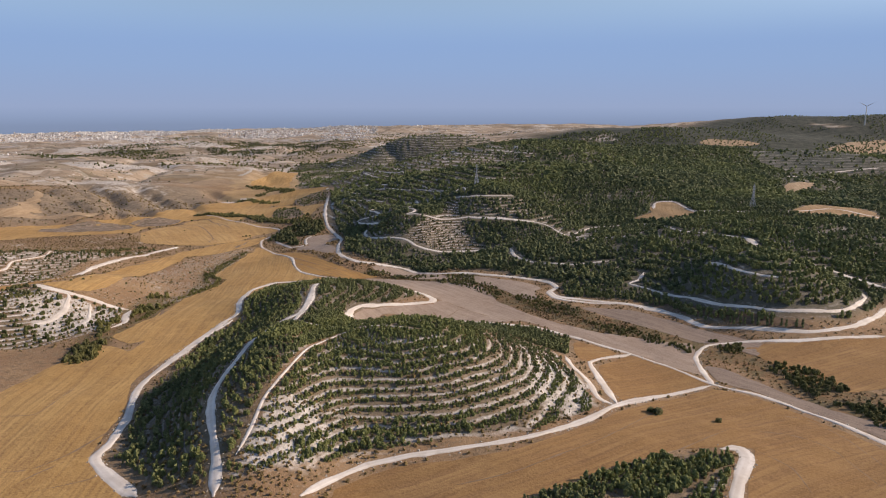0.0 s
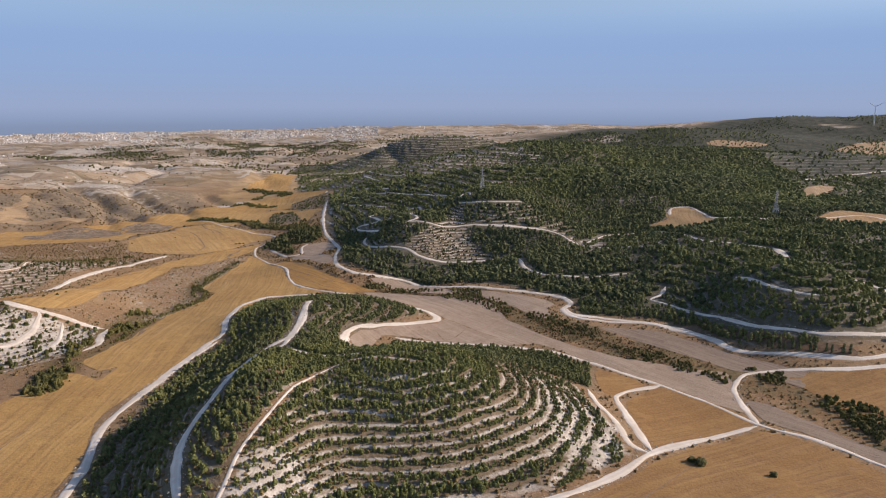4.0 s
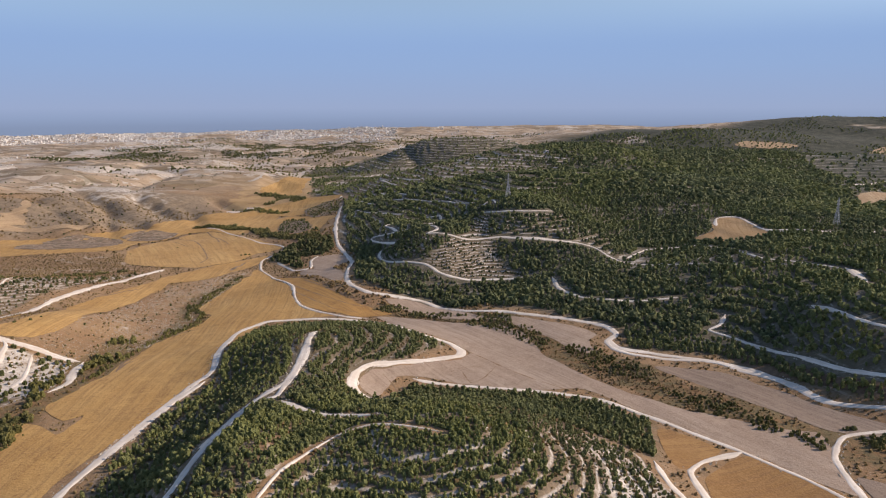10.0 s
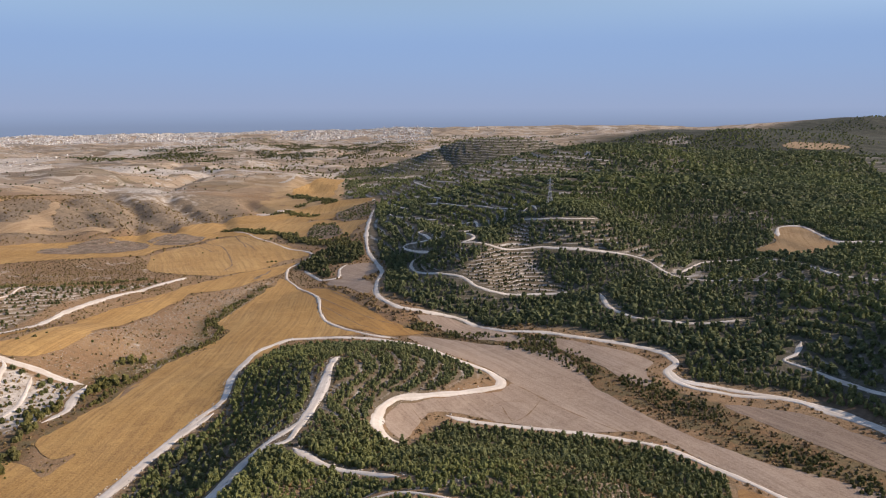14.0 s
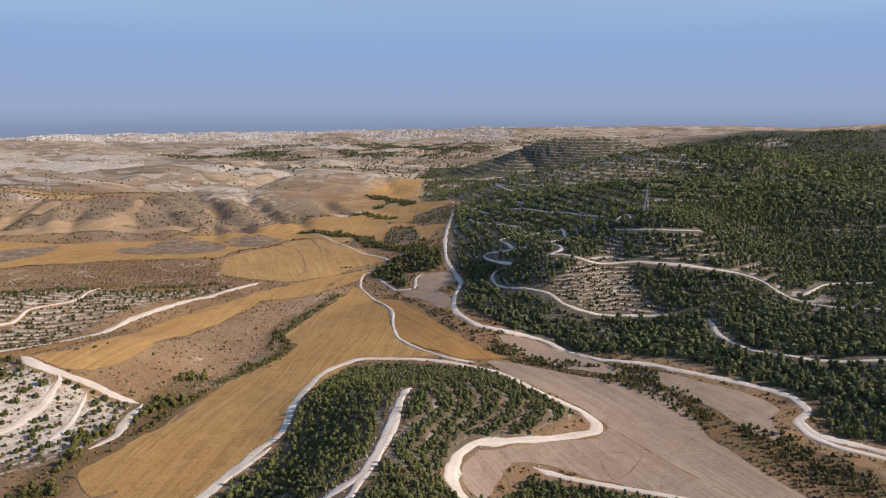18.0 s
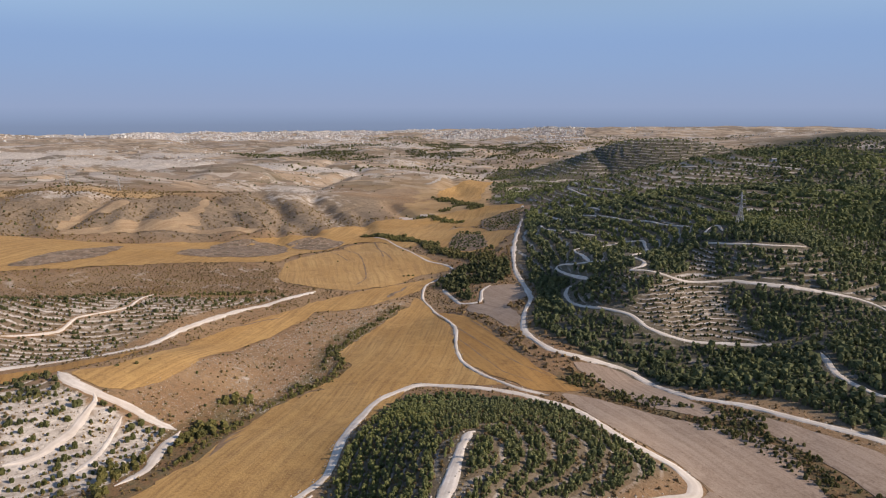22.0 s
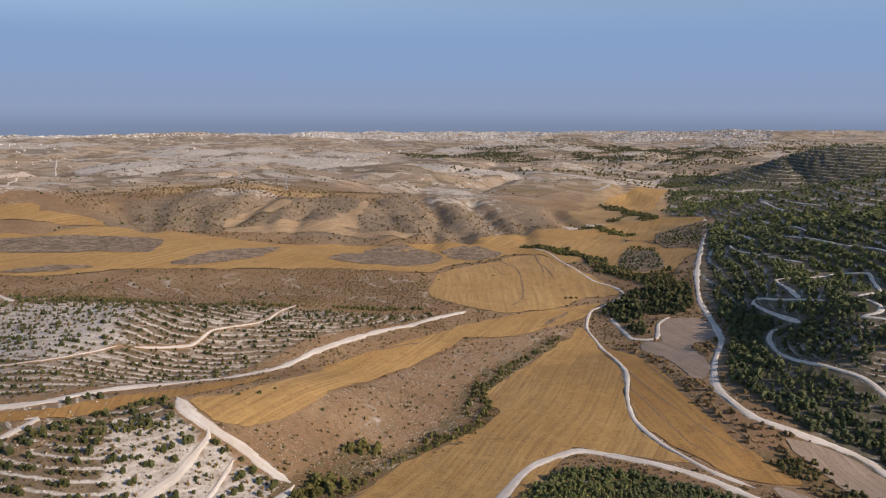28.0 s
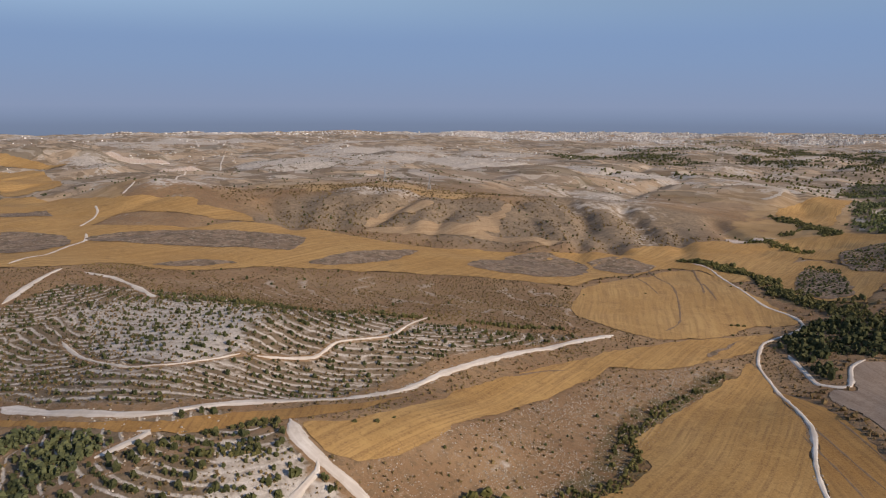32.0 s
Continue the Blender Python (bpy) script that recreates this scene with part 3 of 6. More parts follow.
road("mid", 2.2, [(68, 659), (50, 661), (34, 663), (23, 665), (9, 663), (-4, 659), (-13, 660), (-22, 662), (-36, 665), (-29, 671), (-28, 683), (-37, 703), (-33, 712), (-26, 738), (-28, 785), (-31, 812), (-49, 822)])
road("west_loop", 1.8, [(-62, 676), (-80, 716), (-92, 745), (-91, 753), (-76, 731), (-52, 698)])
road("west_mid", 1.8, [(-65, 717), (-74, 753), (-84, 792), (-70, 801), (-49, 821)])
road("west_up", 1.8, [(-71, 849), (-100, 873), (-122, 899), (-133, 930)])
road("west_hook", 1.8, [(-113, 933), (-140, 1021), (-148, 1048), (-131, 1037)])
road("west_top", 1.8, [(-124, 1086), (-99, 1029), (-73, 936)])
road("west_long", 1.8, [(-90, 930), (-68, 906), (-48, 882), (-24, 861), (7, 812)])
road("west_far", 2.6, [(-136, 1193), (-117, 1150), (-103, 1119)])
road("west_far_b", 1.8, [(-118, 1185), (-83, 1142), (-52, 1115)])
road("west_far_c", 1.8, [(-253, 1519), (-201, 1514), (-123, 1200)])
road("crest_road", 2.8, [(77, 1241), (112, 1211), (157, 1188)])
road("bright_strip", 4.0, [(1, 1276), (40, 1230)])
road("terrace_top", 1.7, [(11, 726), (27, 712), (51, 706), (73, 713)])
road("pylon_loop", 1.6, [(11, 745), (16, 764), (22, 775), (24, 741)])
road("upper", 2.5, [(197, 952), (207, 882), (238, 868), (267, 883)])
road("slope_long", 2.4, [(120, 633), (130, 647), (145, 664), (183, 663), (194, 635), (198, 579), (213, 565), (237, 545)])
road("lobe_bank", 2.2, [(181, 469), (184, 431), (193, 413), (204, 407)])
road("lobe_patch", 5, [(239, 546), (241, 538), (238, 518)])
road("mid_east", 2.2, [(43, 662), (65, 660), (87, 658), (101, 652), (109, 631), (116, 615), (132, 603), (163, 582)])
road("east_valley", 3.0, [(509, 1048), (623, 1175), (708, 1210), (759, 1221)])
road("low", 2.5, [(57, 583), (58, 557), (69, 540), (87, 531), (108, 525), (129, 525)])
road("brown_edge", 3.2, [(219, 723), (230, 752), (250, 751), (249, 693), (270, 684), (291, 670)])
road("track_near", 2.3, [(-66, 526), (-82, 531), (-104, 547), (-118, 564), (-127, 585), (-138, 622), (-164, 664), (-184, 698), (-195, 741), (-187, 769), (-185, 786), (-197, 804), (-226, 828), (-301, 936), (-328, 954)])
road("left_white", 5, [(-391, 393), (-359, 400), (-327, 413), (-312, 427), (-305, 447), (-298, 468), (-286, 488), (-280, 515), (-281, 554), (-278, 596), (-273, 643), (-263, 681)])
road("left_turn", 3.9, [(-276, 456), (-262, 450), (-250, 449), (-238, 450), (-227, 452)])
road("left_turn2", 3.9, [(-273, 453), (-260, 449), (-245, 449), (-230, 450), (-208, 449)])
road("terrace_end", 3.6, [(-208, 449), (-204, 432), (-197, 415), (-199, 400)])
road("hill_left_a", 4.4, [(-576, 500), (-547, 507), (-506, 504), (-467, 498)])
road("hill_left_b", 4.4, [(-546, 439), (-559, 455), (-578, 476), (-595, 492)])
road("far_a", 3.4, [(-637, 471), (-664, 496), (-721, 542), (-749, 568), (-783, 582)])
road("far_b", 3.4, [(-824, 592), (-880, 633), (-919, 647)])
road("scar", 4, [(-304, 396), (-302, 407), (-303, 415), (-308, 411)])
field("wheat_field", M_TAN, [(-271, 459), (-261, 473), (-258, 500), (-265, 543), (-260, 591), (-248, 656), (-231, 702), (-206, 752), (-196, 764), (-194, 718), (-206, 680), (-215, 650), (-236, 629), (-237, 587), (-240, 545), (-238, 512), (-234, 487), (-236, 469), (-240, 460), (-250, 453), (-260, 453)], "harvested golden wheat field on a gentle shelf")
field("wheat_field", M_TAN, [(-187, 697), (-163, 661), (-136, 610), (-123, 572), (-108, 548), (-90, 534), (-101, 531), (-135, 526), (-142, 507), (-140, 471), (-133, 432), (-130, 421), (-186, 405), (-182, 430), (-185, 456), (-181, 485), (-173, 512), (-175, 549), (-190, 560), (-192, 580), (-190, 628), (-186, 670)], "harvested golden wheat field in the valley")
field("wheat_field", M_TAN, [(-133, 526), (-136, 459), (-131, 421), (-139, 370), (-146, 316), (-134, 273), (-126, 230), (-100, 197), (-153, 189), (-200, 262), (-196, 340), (-193, 352), (-192, 367), (-179, 364), (-168, 357), (-168, 375), (-174, 370), (-185, 378), (-190, 388), (-184, 425), (-186, 444), (-185, 483), (-173, 528), (-174, 401), (-185, 456), (-171, 535)], "harvested golden wheat field along the valley floor")
field("wheat_field", M_OCHRE, [(-164, 664), (-140, 649), (-114, 614), (-87, 572), (-64, 549), (-52, 537), (-69, 530), (-98, 545), (-119, 568), (-133, 611)], "striped ochre stubble field beside a track")
field("ploughed_field", M_PALE, [(-60, 528), (-42, 525), (-12, 508), (14, 503), (29, 486), (36, 455), (48, 431), (66, 404), (86, 382), (107, 362), (122, 348), (96, 349), (80, 364), (65, 383), (50, 404), (25, 402), (2, 407), (-23, 414), (-37, 410), (-43, 381), (-50, 387), (-53, 398), (-49, 412), (-33, 423), (-8, 439), (-3, 453), (-14, 468), (-32, 486)], "pale pinkish ploughed field on the valley floor")
field("ploughed_field", M_PALE, [(85, 379), (103, 372), (116, 362), (132, 358), (132, 346), (127, 333), (124, 319), (122, 309), (115, 317), (104, 331), (92, 347), (78, 364)], "pale pinkish ploughed field beside the valley road")
field("ploughed_field", M_GREY, [(174, 216), (164, 239), (150, 264), (139, 287), (126, 302), (128, 322), (138, 314), (151, 285), (163, 263), (172, 252), (186, 233)], "pale grey ploughed field beside a gravel road")
field("ploughed_field", M_GREY, [(88, 432), (117, 424), (133, 403), (146, 381), (155, 370), (170, 350), (160, 336), (146, 355), (137, 360), (126, 376), (113, 394), (100, 413)], "narrow pale ploughed field under the wooded hill")
field("ploughed_field", M_PALE, [(14, 520), (48, 501), (65, 488), (69, 480), (63, 470), (63, 451), (54, 458), (41, 480), (25, 501)], "pale ploughed field below the gravel road")
field("ploughed_field", M_PALE, [(-61, 571), (-34, 569), (0, 524), (16, 513), (3, 511), (-21, 520), (-48, 553)], "small pale ploughed strip beside the road")
field("ploughed_field", M_PALE, [(-143, 722), (-120, 730), (-104, 696), (-115, 669), (-99, 635), (-98, 613), (-105, 615), (-119, 638), (-141, 664), (-143, 678), (-134, 680)], "pale ploughed plot beside a grove")
field("bare_field", M_BROWN, [(230, 752), (248, 746), (247, 678), (219, 662), (187, 687), (209, 708)], "bare ochre field in a forest clearing")
field("wheat_field", M_FRONT, [(-34, 199), (-33, 204), (-16, 216), (23, 223), (57, 248), (75, 266), (119, 291), (136, 279), (150, 249), (158, 230), (170, 210), (145, 175), (86, 176), (94, 197), (109, 226), (101, 228), (78, 224), (49, 209), (20, 193), (-4, 181), (-38, 189)], "reddish harvested wheat field at the hill foot")
field("wheat_field", M_FRONT, [(74, 315), (100, 339), (121, 303), (116, 296), (76, 275), (72, 283)], "square harvested field between gravel roads")
field("wheat_field", M_FRONT, [(72, 361), (89, 342), (68, 320), (67, 341)], "small harvested field beside the wooded slope")
field("wheat_field", M_FRONT, [(152, 354), (184, 352), (238, 359), (276, 356), (214, 271), (196, 291), (177, 288), (165, 313), (158, 342)], "wide harvested field below the terraced hill")
GULLY_MID = [(-54, 550), (-12, 518), (14, 508), (31, 488), (42, 462), (62, 438), (76, 424), (90, 396), (105, 382), (112, 375), (120, 360), (130, 346)]
GULLY_LEFT = [(-192, 403), (-189, 422), (-191, 449), (-190, 476), (-184, 501), (-178, 523), (-181, 552), (-199, 573), (-198, 601), (-192, 653)]
GULLY_RIGHT = [(149, 347), (164, 312), (171, 286), (178, 263)]
GULLY_UP = [(-191, 666), (-193, 626), (-195, 589), (-194, 556), (-186, 533), (-186, 506)]
GULLY_LOW = [(-188, 346), (-197, 376), (-201, 407), (-204, 446), (-199, 482)]
HEDGE_BACK = [(-467, 498), (-441, 511), (-400, 533), (-374, 562), (-353, 586), (-324, 629), (-297, 656), (-264, 683)]
RIM_A = [(-293, 407), (-289, 422), (-283, 438), (-275, 454)]
RIM_B = [(-282, 409), (-275, 424), (-263, 439), (-255, 447)]
VALLEY_BUSHES = [(-327, 960), (-292, 951), (-256, 931), (-210, 847), (-191, 830), (-168, 853)]
GROVE = [(-194, 756), (-183, 803), (-144, 806), (-122, 769), (-135, 735), (-148, 730), (-142, 688), (-157, 696), (-179, 723)]
road("nook", 3.0, [(-176, 724), (-157, 692), (-150, 682), (-137, 684), (-143, 715), (-139, 731)])
road("d_path", 1.8, [(-340, 484), (-326, 506), (-330, 524), (-321, 554), (-346, 607)])
BUSH_A = [(-341, 964), (-312, 956), (-258, 930), (-230, 868)]
BUSH_B = [(-228, 861), (-193, 839), (-162, 841), (-171, 823)]
BUSH_D = [(-334, 971), (-293, 956), (-244, 912)]
BUSH_E = [(-230, 885), (-195, 833), (-154, 806)]
BUSH_F = [(-336, 1133), (-290, 1102), (-259, 1088)]
BUSH_G = [(-360, 1307), (-316, 1271), (-263, 1182)]
BUSH_C = [(-309, 1180), (-300, 1243), (-261, 1178)]
BRUSH_SLOPE = [(-214, 380), (-181, 341), (-217, 353), (-223, 381)]
field("bare_field", M_SOIL, [(-638, 821), (-619, 845), (-592, 894), (-557, 898), (-461, 942), (-472, 917), (-534, 889), (-568, 867), (-603, 830), (-624, 812)], "pale brown bare field under dry hills")
field("bare_field", M_SOIL, [(-643, 822), (-662, 842), (-666, 883), (-677, 937), (-633, 925), (-631, 889), (-653, 870), (-641, 834)], "pale brown bare strip between dry hills")
field("bare_field", M_SOIL, [(-581, 937), (-575, 973), (-597, 1034), (-569, 989), (-560, 961), (-541, 931), (-538, 912), (-555, 887), (-566, 891), (-562, 924)], "pale brown bare strip climbing a dry hill")
field("bare_field", M_SOIL, [(935, 2582), (1000, 2640), (1090, 2640), (1164, 2599), (1039, 2545)], "tan field on a far wooded ridge")
field("bare_field", M_SOIL, [(1357, 2512), (1550, 2700), (1741, 2803), (1620, 2560), (1478, 2374), (1379, 2424)], "wide tan field on a far wooded ridge")
field("bare_field", M_SOIL, [(457, 933), (490, 965), (520, 981), (490, 930), (460, 893), (427, 870)], "tan clearing among dark pine woods")
road("c_band", 3.4, [(-242, 396), (-237, 404), (-237, 413), (-238, 424), (-243, 437), (-246, 445), (-251, 449)], "broad white bare terrace on a stony hill")
road("c_band_low", 2.2, [(-218, 402), (-219, 413), (-223, 424), (-227, 433), (-232, 444)], "white bare terrace on a stony hill")
road("d_ring", 1.7, [(-451, 439), (-409, 434), (-369, 438), (-355, 449), (-348, 467), (-345, 480)], "pale path round a terraced hill")
field("wheat_field", M_TAN, [(-303, 958), (-262, 1012), (-238, 1043), (-160, 937), (-162, 898), (-164, 850), (-175, 844), (-220, 867), (-251, 922), (-284, 940)], "golden field beside the wooded hill")
field("wheat_field", M_TAN, [(-320, 1094), (-303, 1145), (-253, 1180), (-189, 1155), (-199, 1112), (-223, 1049), (-257, 1052), (-312, 1070)], "golden field wedge beside the wooded hill")
field("wheat_field", M_TAN, [(-374, 1384), (-327, 1608), (-300, 1373), (-278, 1250), (-331, 1295), (-359, 1313)], "far golden field under the terraced wood")
road("right_far", 3.4, [(295, 452), (285, 466), (273, 481), (262, 490)])
road("right_top", 3.4, [(250, 686), (296, 666), (333, 664), (389, 687), (407, 636)])
road("far_c", 3.4, [(-933, 686), (-951, 701), (-979, 724)])
road("far_d", 3.4, [(-1144, 862), (-1245, 924), (-1333, 984)])
road("far_e", 3.4, [(-1486, 1147), (-1956, 1441), (-2165, 1597)])
field("bare_field", M_BROWN, [(334, 667), (401, 739), (419, 680), (400, 626), (373, 639), (334, 644)], "bare ochre field among dark pine woods")
road("near_hill", 4.2, [(97, 226), (104, 228), (104, 220), (96, 207), (88, 192), (80, 176)])
ZONE_NEAR_HILL = [(20, 192), (49, 208), (77, 222), (100, 225), (98, 213), (87, 194), (77, 176), (12, 176)]
ZONE_CONE = [(3, 725), (17, 715), (18, 668), (22, 647), (26, 636), (37, 617), (41, 608), (14, 610), (-13, 611), (-26, 615), (-35, 625), (-27, 638), (-14, 661), (-2, 676)]
ZONE_CONE_WEST = [(-37, 663), (-19, 659), (-28, 643), (-42, 632), (-50, 629), (-67, 644), (-71, 668), (-60, 672)]
ZONE_BROWN_HILLS = [(-720, 718), (-799, 825), (-769, 910), (-684, 950), (-602, 1031), (-649, 1241), (-497, 1215), (-415, 1246), (-357, 1079), (-403, 958), (-478, 924), (-511, 861), (-613, 840), (-667, 774)]
ZONE_PALE_CREST = [(-567, 1056), (-580, 1131), (-566, 1264), (-466, 1202), (-445, 1172), (-470, 1128), (-520, 1101), (-539, 1052)]
ZONE_WHITE_GULLY = [(-484, 1140), (-445, 1108), (-400, 1036), (-414, 1010), (-454, 1074)]
ZONE_ROCKS = [(-764, 868), (-745, 908), (-774, 1020), (-732, 1058), (-636, 1004), (-683, 928), (-711, 878)]
ZONE_FAR_BRUSH = [(-1415, 2654), (-900, 3300), (-560, 3600), (-330, 2700), (-425, 2300), (-830, 2372), (-966, 1875), (-1300, 2150)]
ZONE_SCRUB_EAST = [(1046, 2509), (547, 1240), (468, 989), (485, 958), (671, 1178), (749, 1204), (1569, 2528), (1372, 2560)]
ZONE_DOME = [(-310, 1640), (-60, 1560), (200, 1600), (420, 1700), (480, 1980), (300, 2150), (-160, 2200), (-310, 1980)]
rut(1.8, [(-16, 412), (-13, 421), (-6, 429), (8, 433)])
rut(1.8, [(-7, 427), (-2, 411), (5, 419), (11, 435)])
rut(5.0, [(-340, 1093), (-329, 1136), (-307, 1146)], True)
rut(7.0, [(-413, 1401), (-398, 1442), (-445, 1858)], True)
rut(2.2, [(-5, 456), (16, 431), (34, 411), (46, 399)])
for wide, line in ((1.5, [(-184, 271), (-170, 272), (-169, 292), (-170, 307)]), (1.7, [(-152, 221), (-143, 224), (-135, 237), (-131, 254)]), (1.4, [(-202, 308), (-195, 315), (-195, 324)]),
                   (1.2, [(-134, 208), (-120, 215), (-114, 222)]), (1.2, [(-143, 212), (-140, 220), (-134, 230)]), (1.3, [(-181, 430), (-186, 449), (-184, 461)]), (1.4, [(-181, 496), (-179, 508), (-170, 513)]),
                   (0.8, [(141, 203), (139, 229), (129, 241), (116, 245)]), (0.8, [(150, 217), (149, 238), (144, 257), (133, 262)]), (0.8, [(108, 245), (87, 229), (62, 211), (38, 201)]),
                   (0.8, [(94, 274), (61, 237), (27, 212), (3, 203)]), (0.8, [(110, 225), (117, 215), (116, 199)]), (0.9, [(-139, 611), (-119, 585), (-93, 551), (-73, 540)]), (0.9, [(-139, 623), (-110, 587), (-85, 561), (-67, 550)]),
                   (0.9, [(-132, 635), (-98, 589), (-68, 560)]), (0.9, [(-24, 429), (-3, 414), (21, 399)]), (1.0, [(-35, 381), (-36, 398), (-46, 415)]), (1.4, [(-352, 911), (-293, 835), (-250, 748), (-246, 716)]),
                   (1.2, [(-346, 870), (-291, 804)]), (1.2, [(-287, 877), (-252, 817)])):
    rut(wide, line)
rut(1.4, [(-182, 430), (-183, 445), (-181, 456)])
rut(1.4, [(-319, 935), (-288, 876), (-267, 831)])
rut(1.4, [(-262, 574), (-256, 595), (-249, 610)])
field("wheat_field", M_TAN, [(-674, 432), (-627, 463), (-607, 493), (-622, 539), (-574, 575), (-549, 635), (-491, 682), (-435, 730), (-388, 759), (-351, 776), (-350, 804), (-352, 862), (-341, 928), (-309, 930), (-266, 893), (-251, 993), (-275, 1080), (-342, 1107), (-389, 1033), (-401, 954), (-457, 894), (-514, 865), (-535, 827), (-600, 779), (-662, 770), (-714, 721), (-740, 665), (-828, 605), (-1085, 596), (-1366, 585)], "long golden wheat fields across the rolling valley")
field("wheat_field", M_TAN, [(-1178, 623), (-1133, 651), (-951, 668), (-894, 698), (-839, 729), (-813, 720), (-760, 744), (-716, 729), (-739, 710), (-808, 682), (-857, 653), (-845, 629), (-824, 597), (-864, 573), (-910, 545)], "broad golden field on a far gentle slope")
field("wheat_field", M_TAN, [(-1955, 847), (-1734, 860), (-1290, 747), (-1260, 693), (-1303, 658)], "distant golden field below pale hills")
field("wheat_field", M_TAN, [(-2110, 896), (-1985, 932), (-1866, 964), (-1878, 939), (-2034, 871)], "distant golden field strip")
field("wheat_field", M_STRIPE, [(-340, 775), (-338, 834), (-335, 914), (-308, 926), (-261, 879), (-227, 838), (-198, 805), (-189, 786), (-210, 776), (-219, 731), (-233, 705), (-256, 693), (-283, 699), (-312, 713)], "golden wheat field with drill stripes")
ZONE_K_EAST = [(17, 712), (68, 706), (92, 721), (119, 670), (121, 647), (196, 595), (181, 563), (124, 608), (105, 641), (74, 660), (19, 666)]
ZONE_BROWN_SLOPE = [(-550, 540), (-477, 670), (-347, 767), (-299, 705), (-271, 693), (-332, 639), (-406, 587), (-450, 516)]
ZONE_PALE_B = [(-656, 1780), (-616, 1876), (-506, 1745), (-392, 1658), (-382, 1433), (-427, 1426), (-560, 1635)]
ZONE_PALE_C = [(-2947, 1158), (-3048, 1382), (-2145, 1096), (-2085, 1152), (-2191, 994)]
ZONE_PALE_D = [(-1958, 955), (-1954, 1096), (-1408, 935), (-1507, 858)]
ZONE_PALE_E = [(-3005, 1427), (-3247, 1643), (-2782, 1661), (-2337, 1508), (-2502, 1381)]
ZONE_PALE_F = [(-1966, 1617), (-2427, 2160), (-1950, 2034), (-2006, 2474), (-1317, 1705), (-1652, 1575)]
ZONE_PALE_G = [(-1191, 727), (-1265, 801), (-968, 711), (-969, 821), (-885, 796), (-898, 719), (-1034, 680)]
ZONE_PALE_H = [(-782, 883), (-851, 1026), (-785, 1063), (-658, 953), (-709, 896)]
ZONE_WOOD_A = [(-410, 1891), (-410, 2039), (-338, 2109), (-271, 1684), (-347, 1647)]
ZONE_WOOD_B = [(-316, 1521), (-267, 1660), (-234, 1447), (-295, 1410)]
ZONE_WOOD_C = [(-272, 1278), (-268, 1378), (-196, 1218), (-187, 1154), (-240, 1188)]
FOREST_EDGE = [(-139, 812), (-147, 842), (-148, 884), (-160, 975), (-182, 1112), (-154, 1109), (-202, 1168), (-252, 1214), (-288, 1401), (-309, 1468), (-301, 1631), (-352, 1836), (-336, 2040), (-316, 2317), (-227, 2449)]
SHEDS = [(-1966, 1113), (-1805, 1167)]
SHEDS_LOW = [(-1547, 1049), (-1400, 1030)]
ZONE_D_TOP = [(-502, 458), (-451, 499), (-415, 521), (-375, 524), (-358, 492), (-343, 470), (-353, 456), (-380, 440), (-448, 444)]
ZONE_C_WHITE = [(-282, 428), (-265, 446), (-243, 447), (-208, 449), (-200, 423), (-195, 402), (-231, 383)]
field("bare_field", M_OCHRE, [(-389, 384), (-377, 388), (-332, 404), (-306, 424), (-295, 445), (-286, 465), (-274, 489), (-271, 513), (-267, 484), (-276, 458), (-285, 439), (-296, 419), (-325, 403), (-370, 386), (-380, 381)], "bare brown earth strip beside the white road")
rut(4.0, [(-302, 376), (-294, 391), (-287, 406), (-282, 424), (-276, 443), (-273, 453)])
ZONE_LEFT_WOOD = [(-380, 377), (-349, 392), (-320, 401), (-298, 407), (-300, 395), (-309, 382), (-303, 373), (-321, 362)]
patch([(-230, 1075), (-212, 1106), (-185, 1130), (-166, 983), (-195, 972)])
patch([(-453, 773), (-471, 856), (-433, 878), (-391, 870), (-367, 810), (-394, 783), (-423, 767)])
patch([(-406, 896), (-393, 928), (-351, 926), (-353, 884), (-377, 877)])
patch([(-539, 665), (-547, 718), (-519, 778), (-502, 724), (-518, 681)])
patch([(-764, 579), (-737, 644), (-648, 717), (-614, 719), (-585, 678), (-659, 620), (-725, 573)])
patch([(-846, 526), (-796, 560), (-743, 555), (-711, 512), (-730, 492)])
patch([(-996, 570), (-959, 606), (-908, 594), (-944, 555)])
patch([(-232, 946), (-236, 991), (-199, 948), (-174, 864), (-197, 855), (-215, 878)])
patch([(-209, 688), (-208, 720), (-207, 737), (-206, 714), (-206, 691)])
patch([(-607, 564), (-606, 597), (-576, 621), (-586, 581)])
patch([(-479, 859), (-453, 895), (-397, 883), (-374, 799), (-409, 779)])
CUT_BANK = smooth([(128, 452), (143, 433), (160, 401), (182, 379), (200, 370), (197, 364), (172, 375), (151, 400), (134, 423)], True)
BANK_TREES = [(160, 386), (163, 382), (165, 380), (168, 378), (170, 376), (173, 375), (176, 373), (179, 371), (182, 371), (186, 369), (189, 368), (193, 367), (197, 367)]


# ---- the ground ----
A_FRONT = [(-68, 198), (-25, 224), (35, 240), (60, 262), (64, 285), (60, 322), (20, 345), (-30, 338), (-58, 318), (-66, 262)]
C_HILL = [(-276, 452), (-246, 446), (-212, 447), (-198, 405), (-225, 365), (-330, 360), (-345, 392), (-318, 418), (-304, 440)]
D_HILL = [(-540, 400), (-385, 396), (-330, 420), (-308, 452), (-290, 488), (-292, 563), (-288, 606), (-270, 668), (-300, 640), (-330, 590),
          (-372, 560), (-420, 540), (-470, 520), (-545, 480)]
CONE = ZONE_CONE
CONE_WEST = ZONE_CONE_WEST
FAR_TERRACES = [(-125, 775), (-60, 700), (20, 770), (140, 900), (160, 1250), (-190, 1250), (-150, 880)]
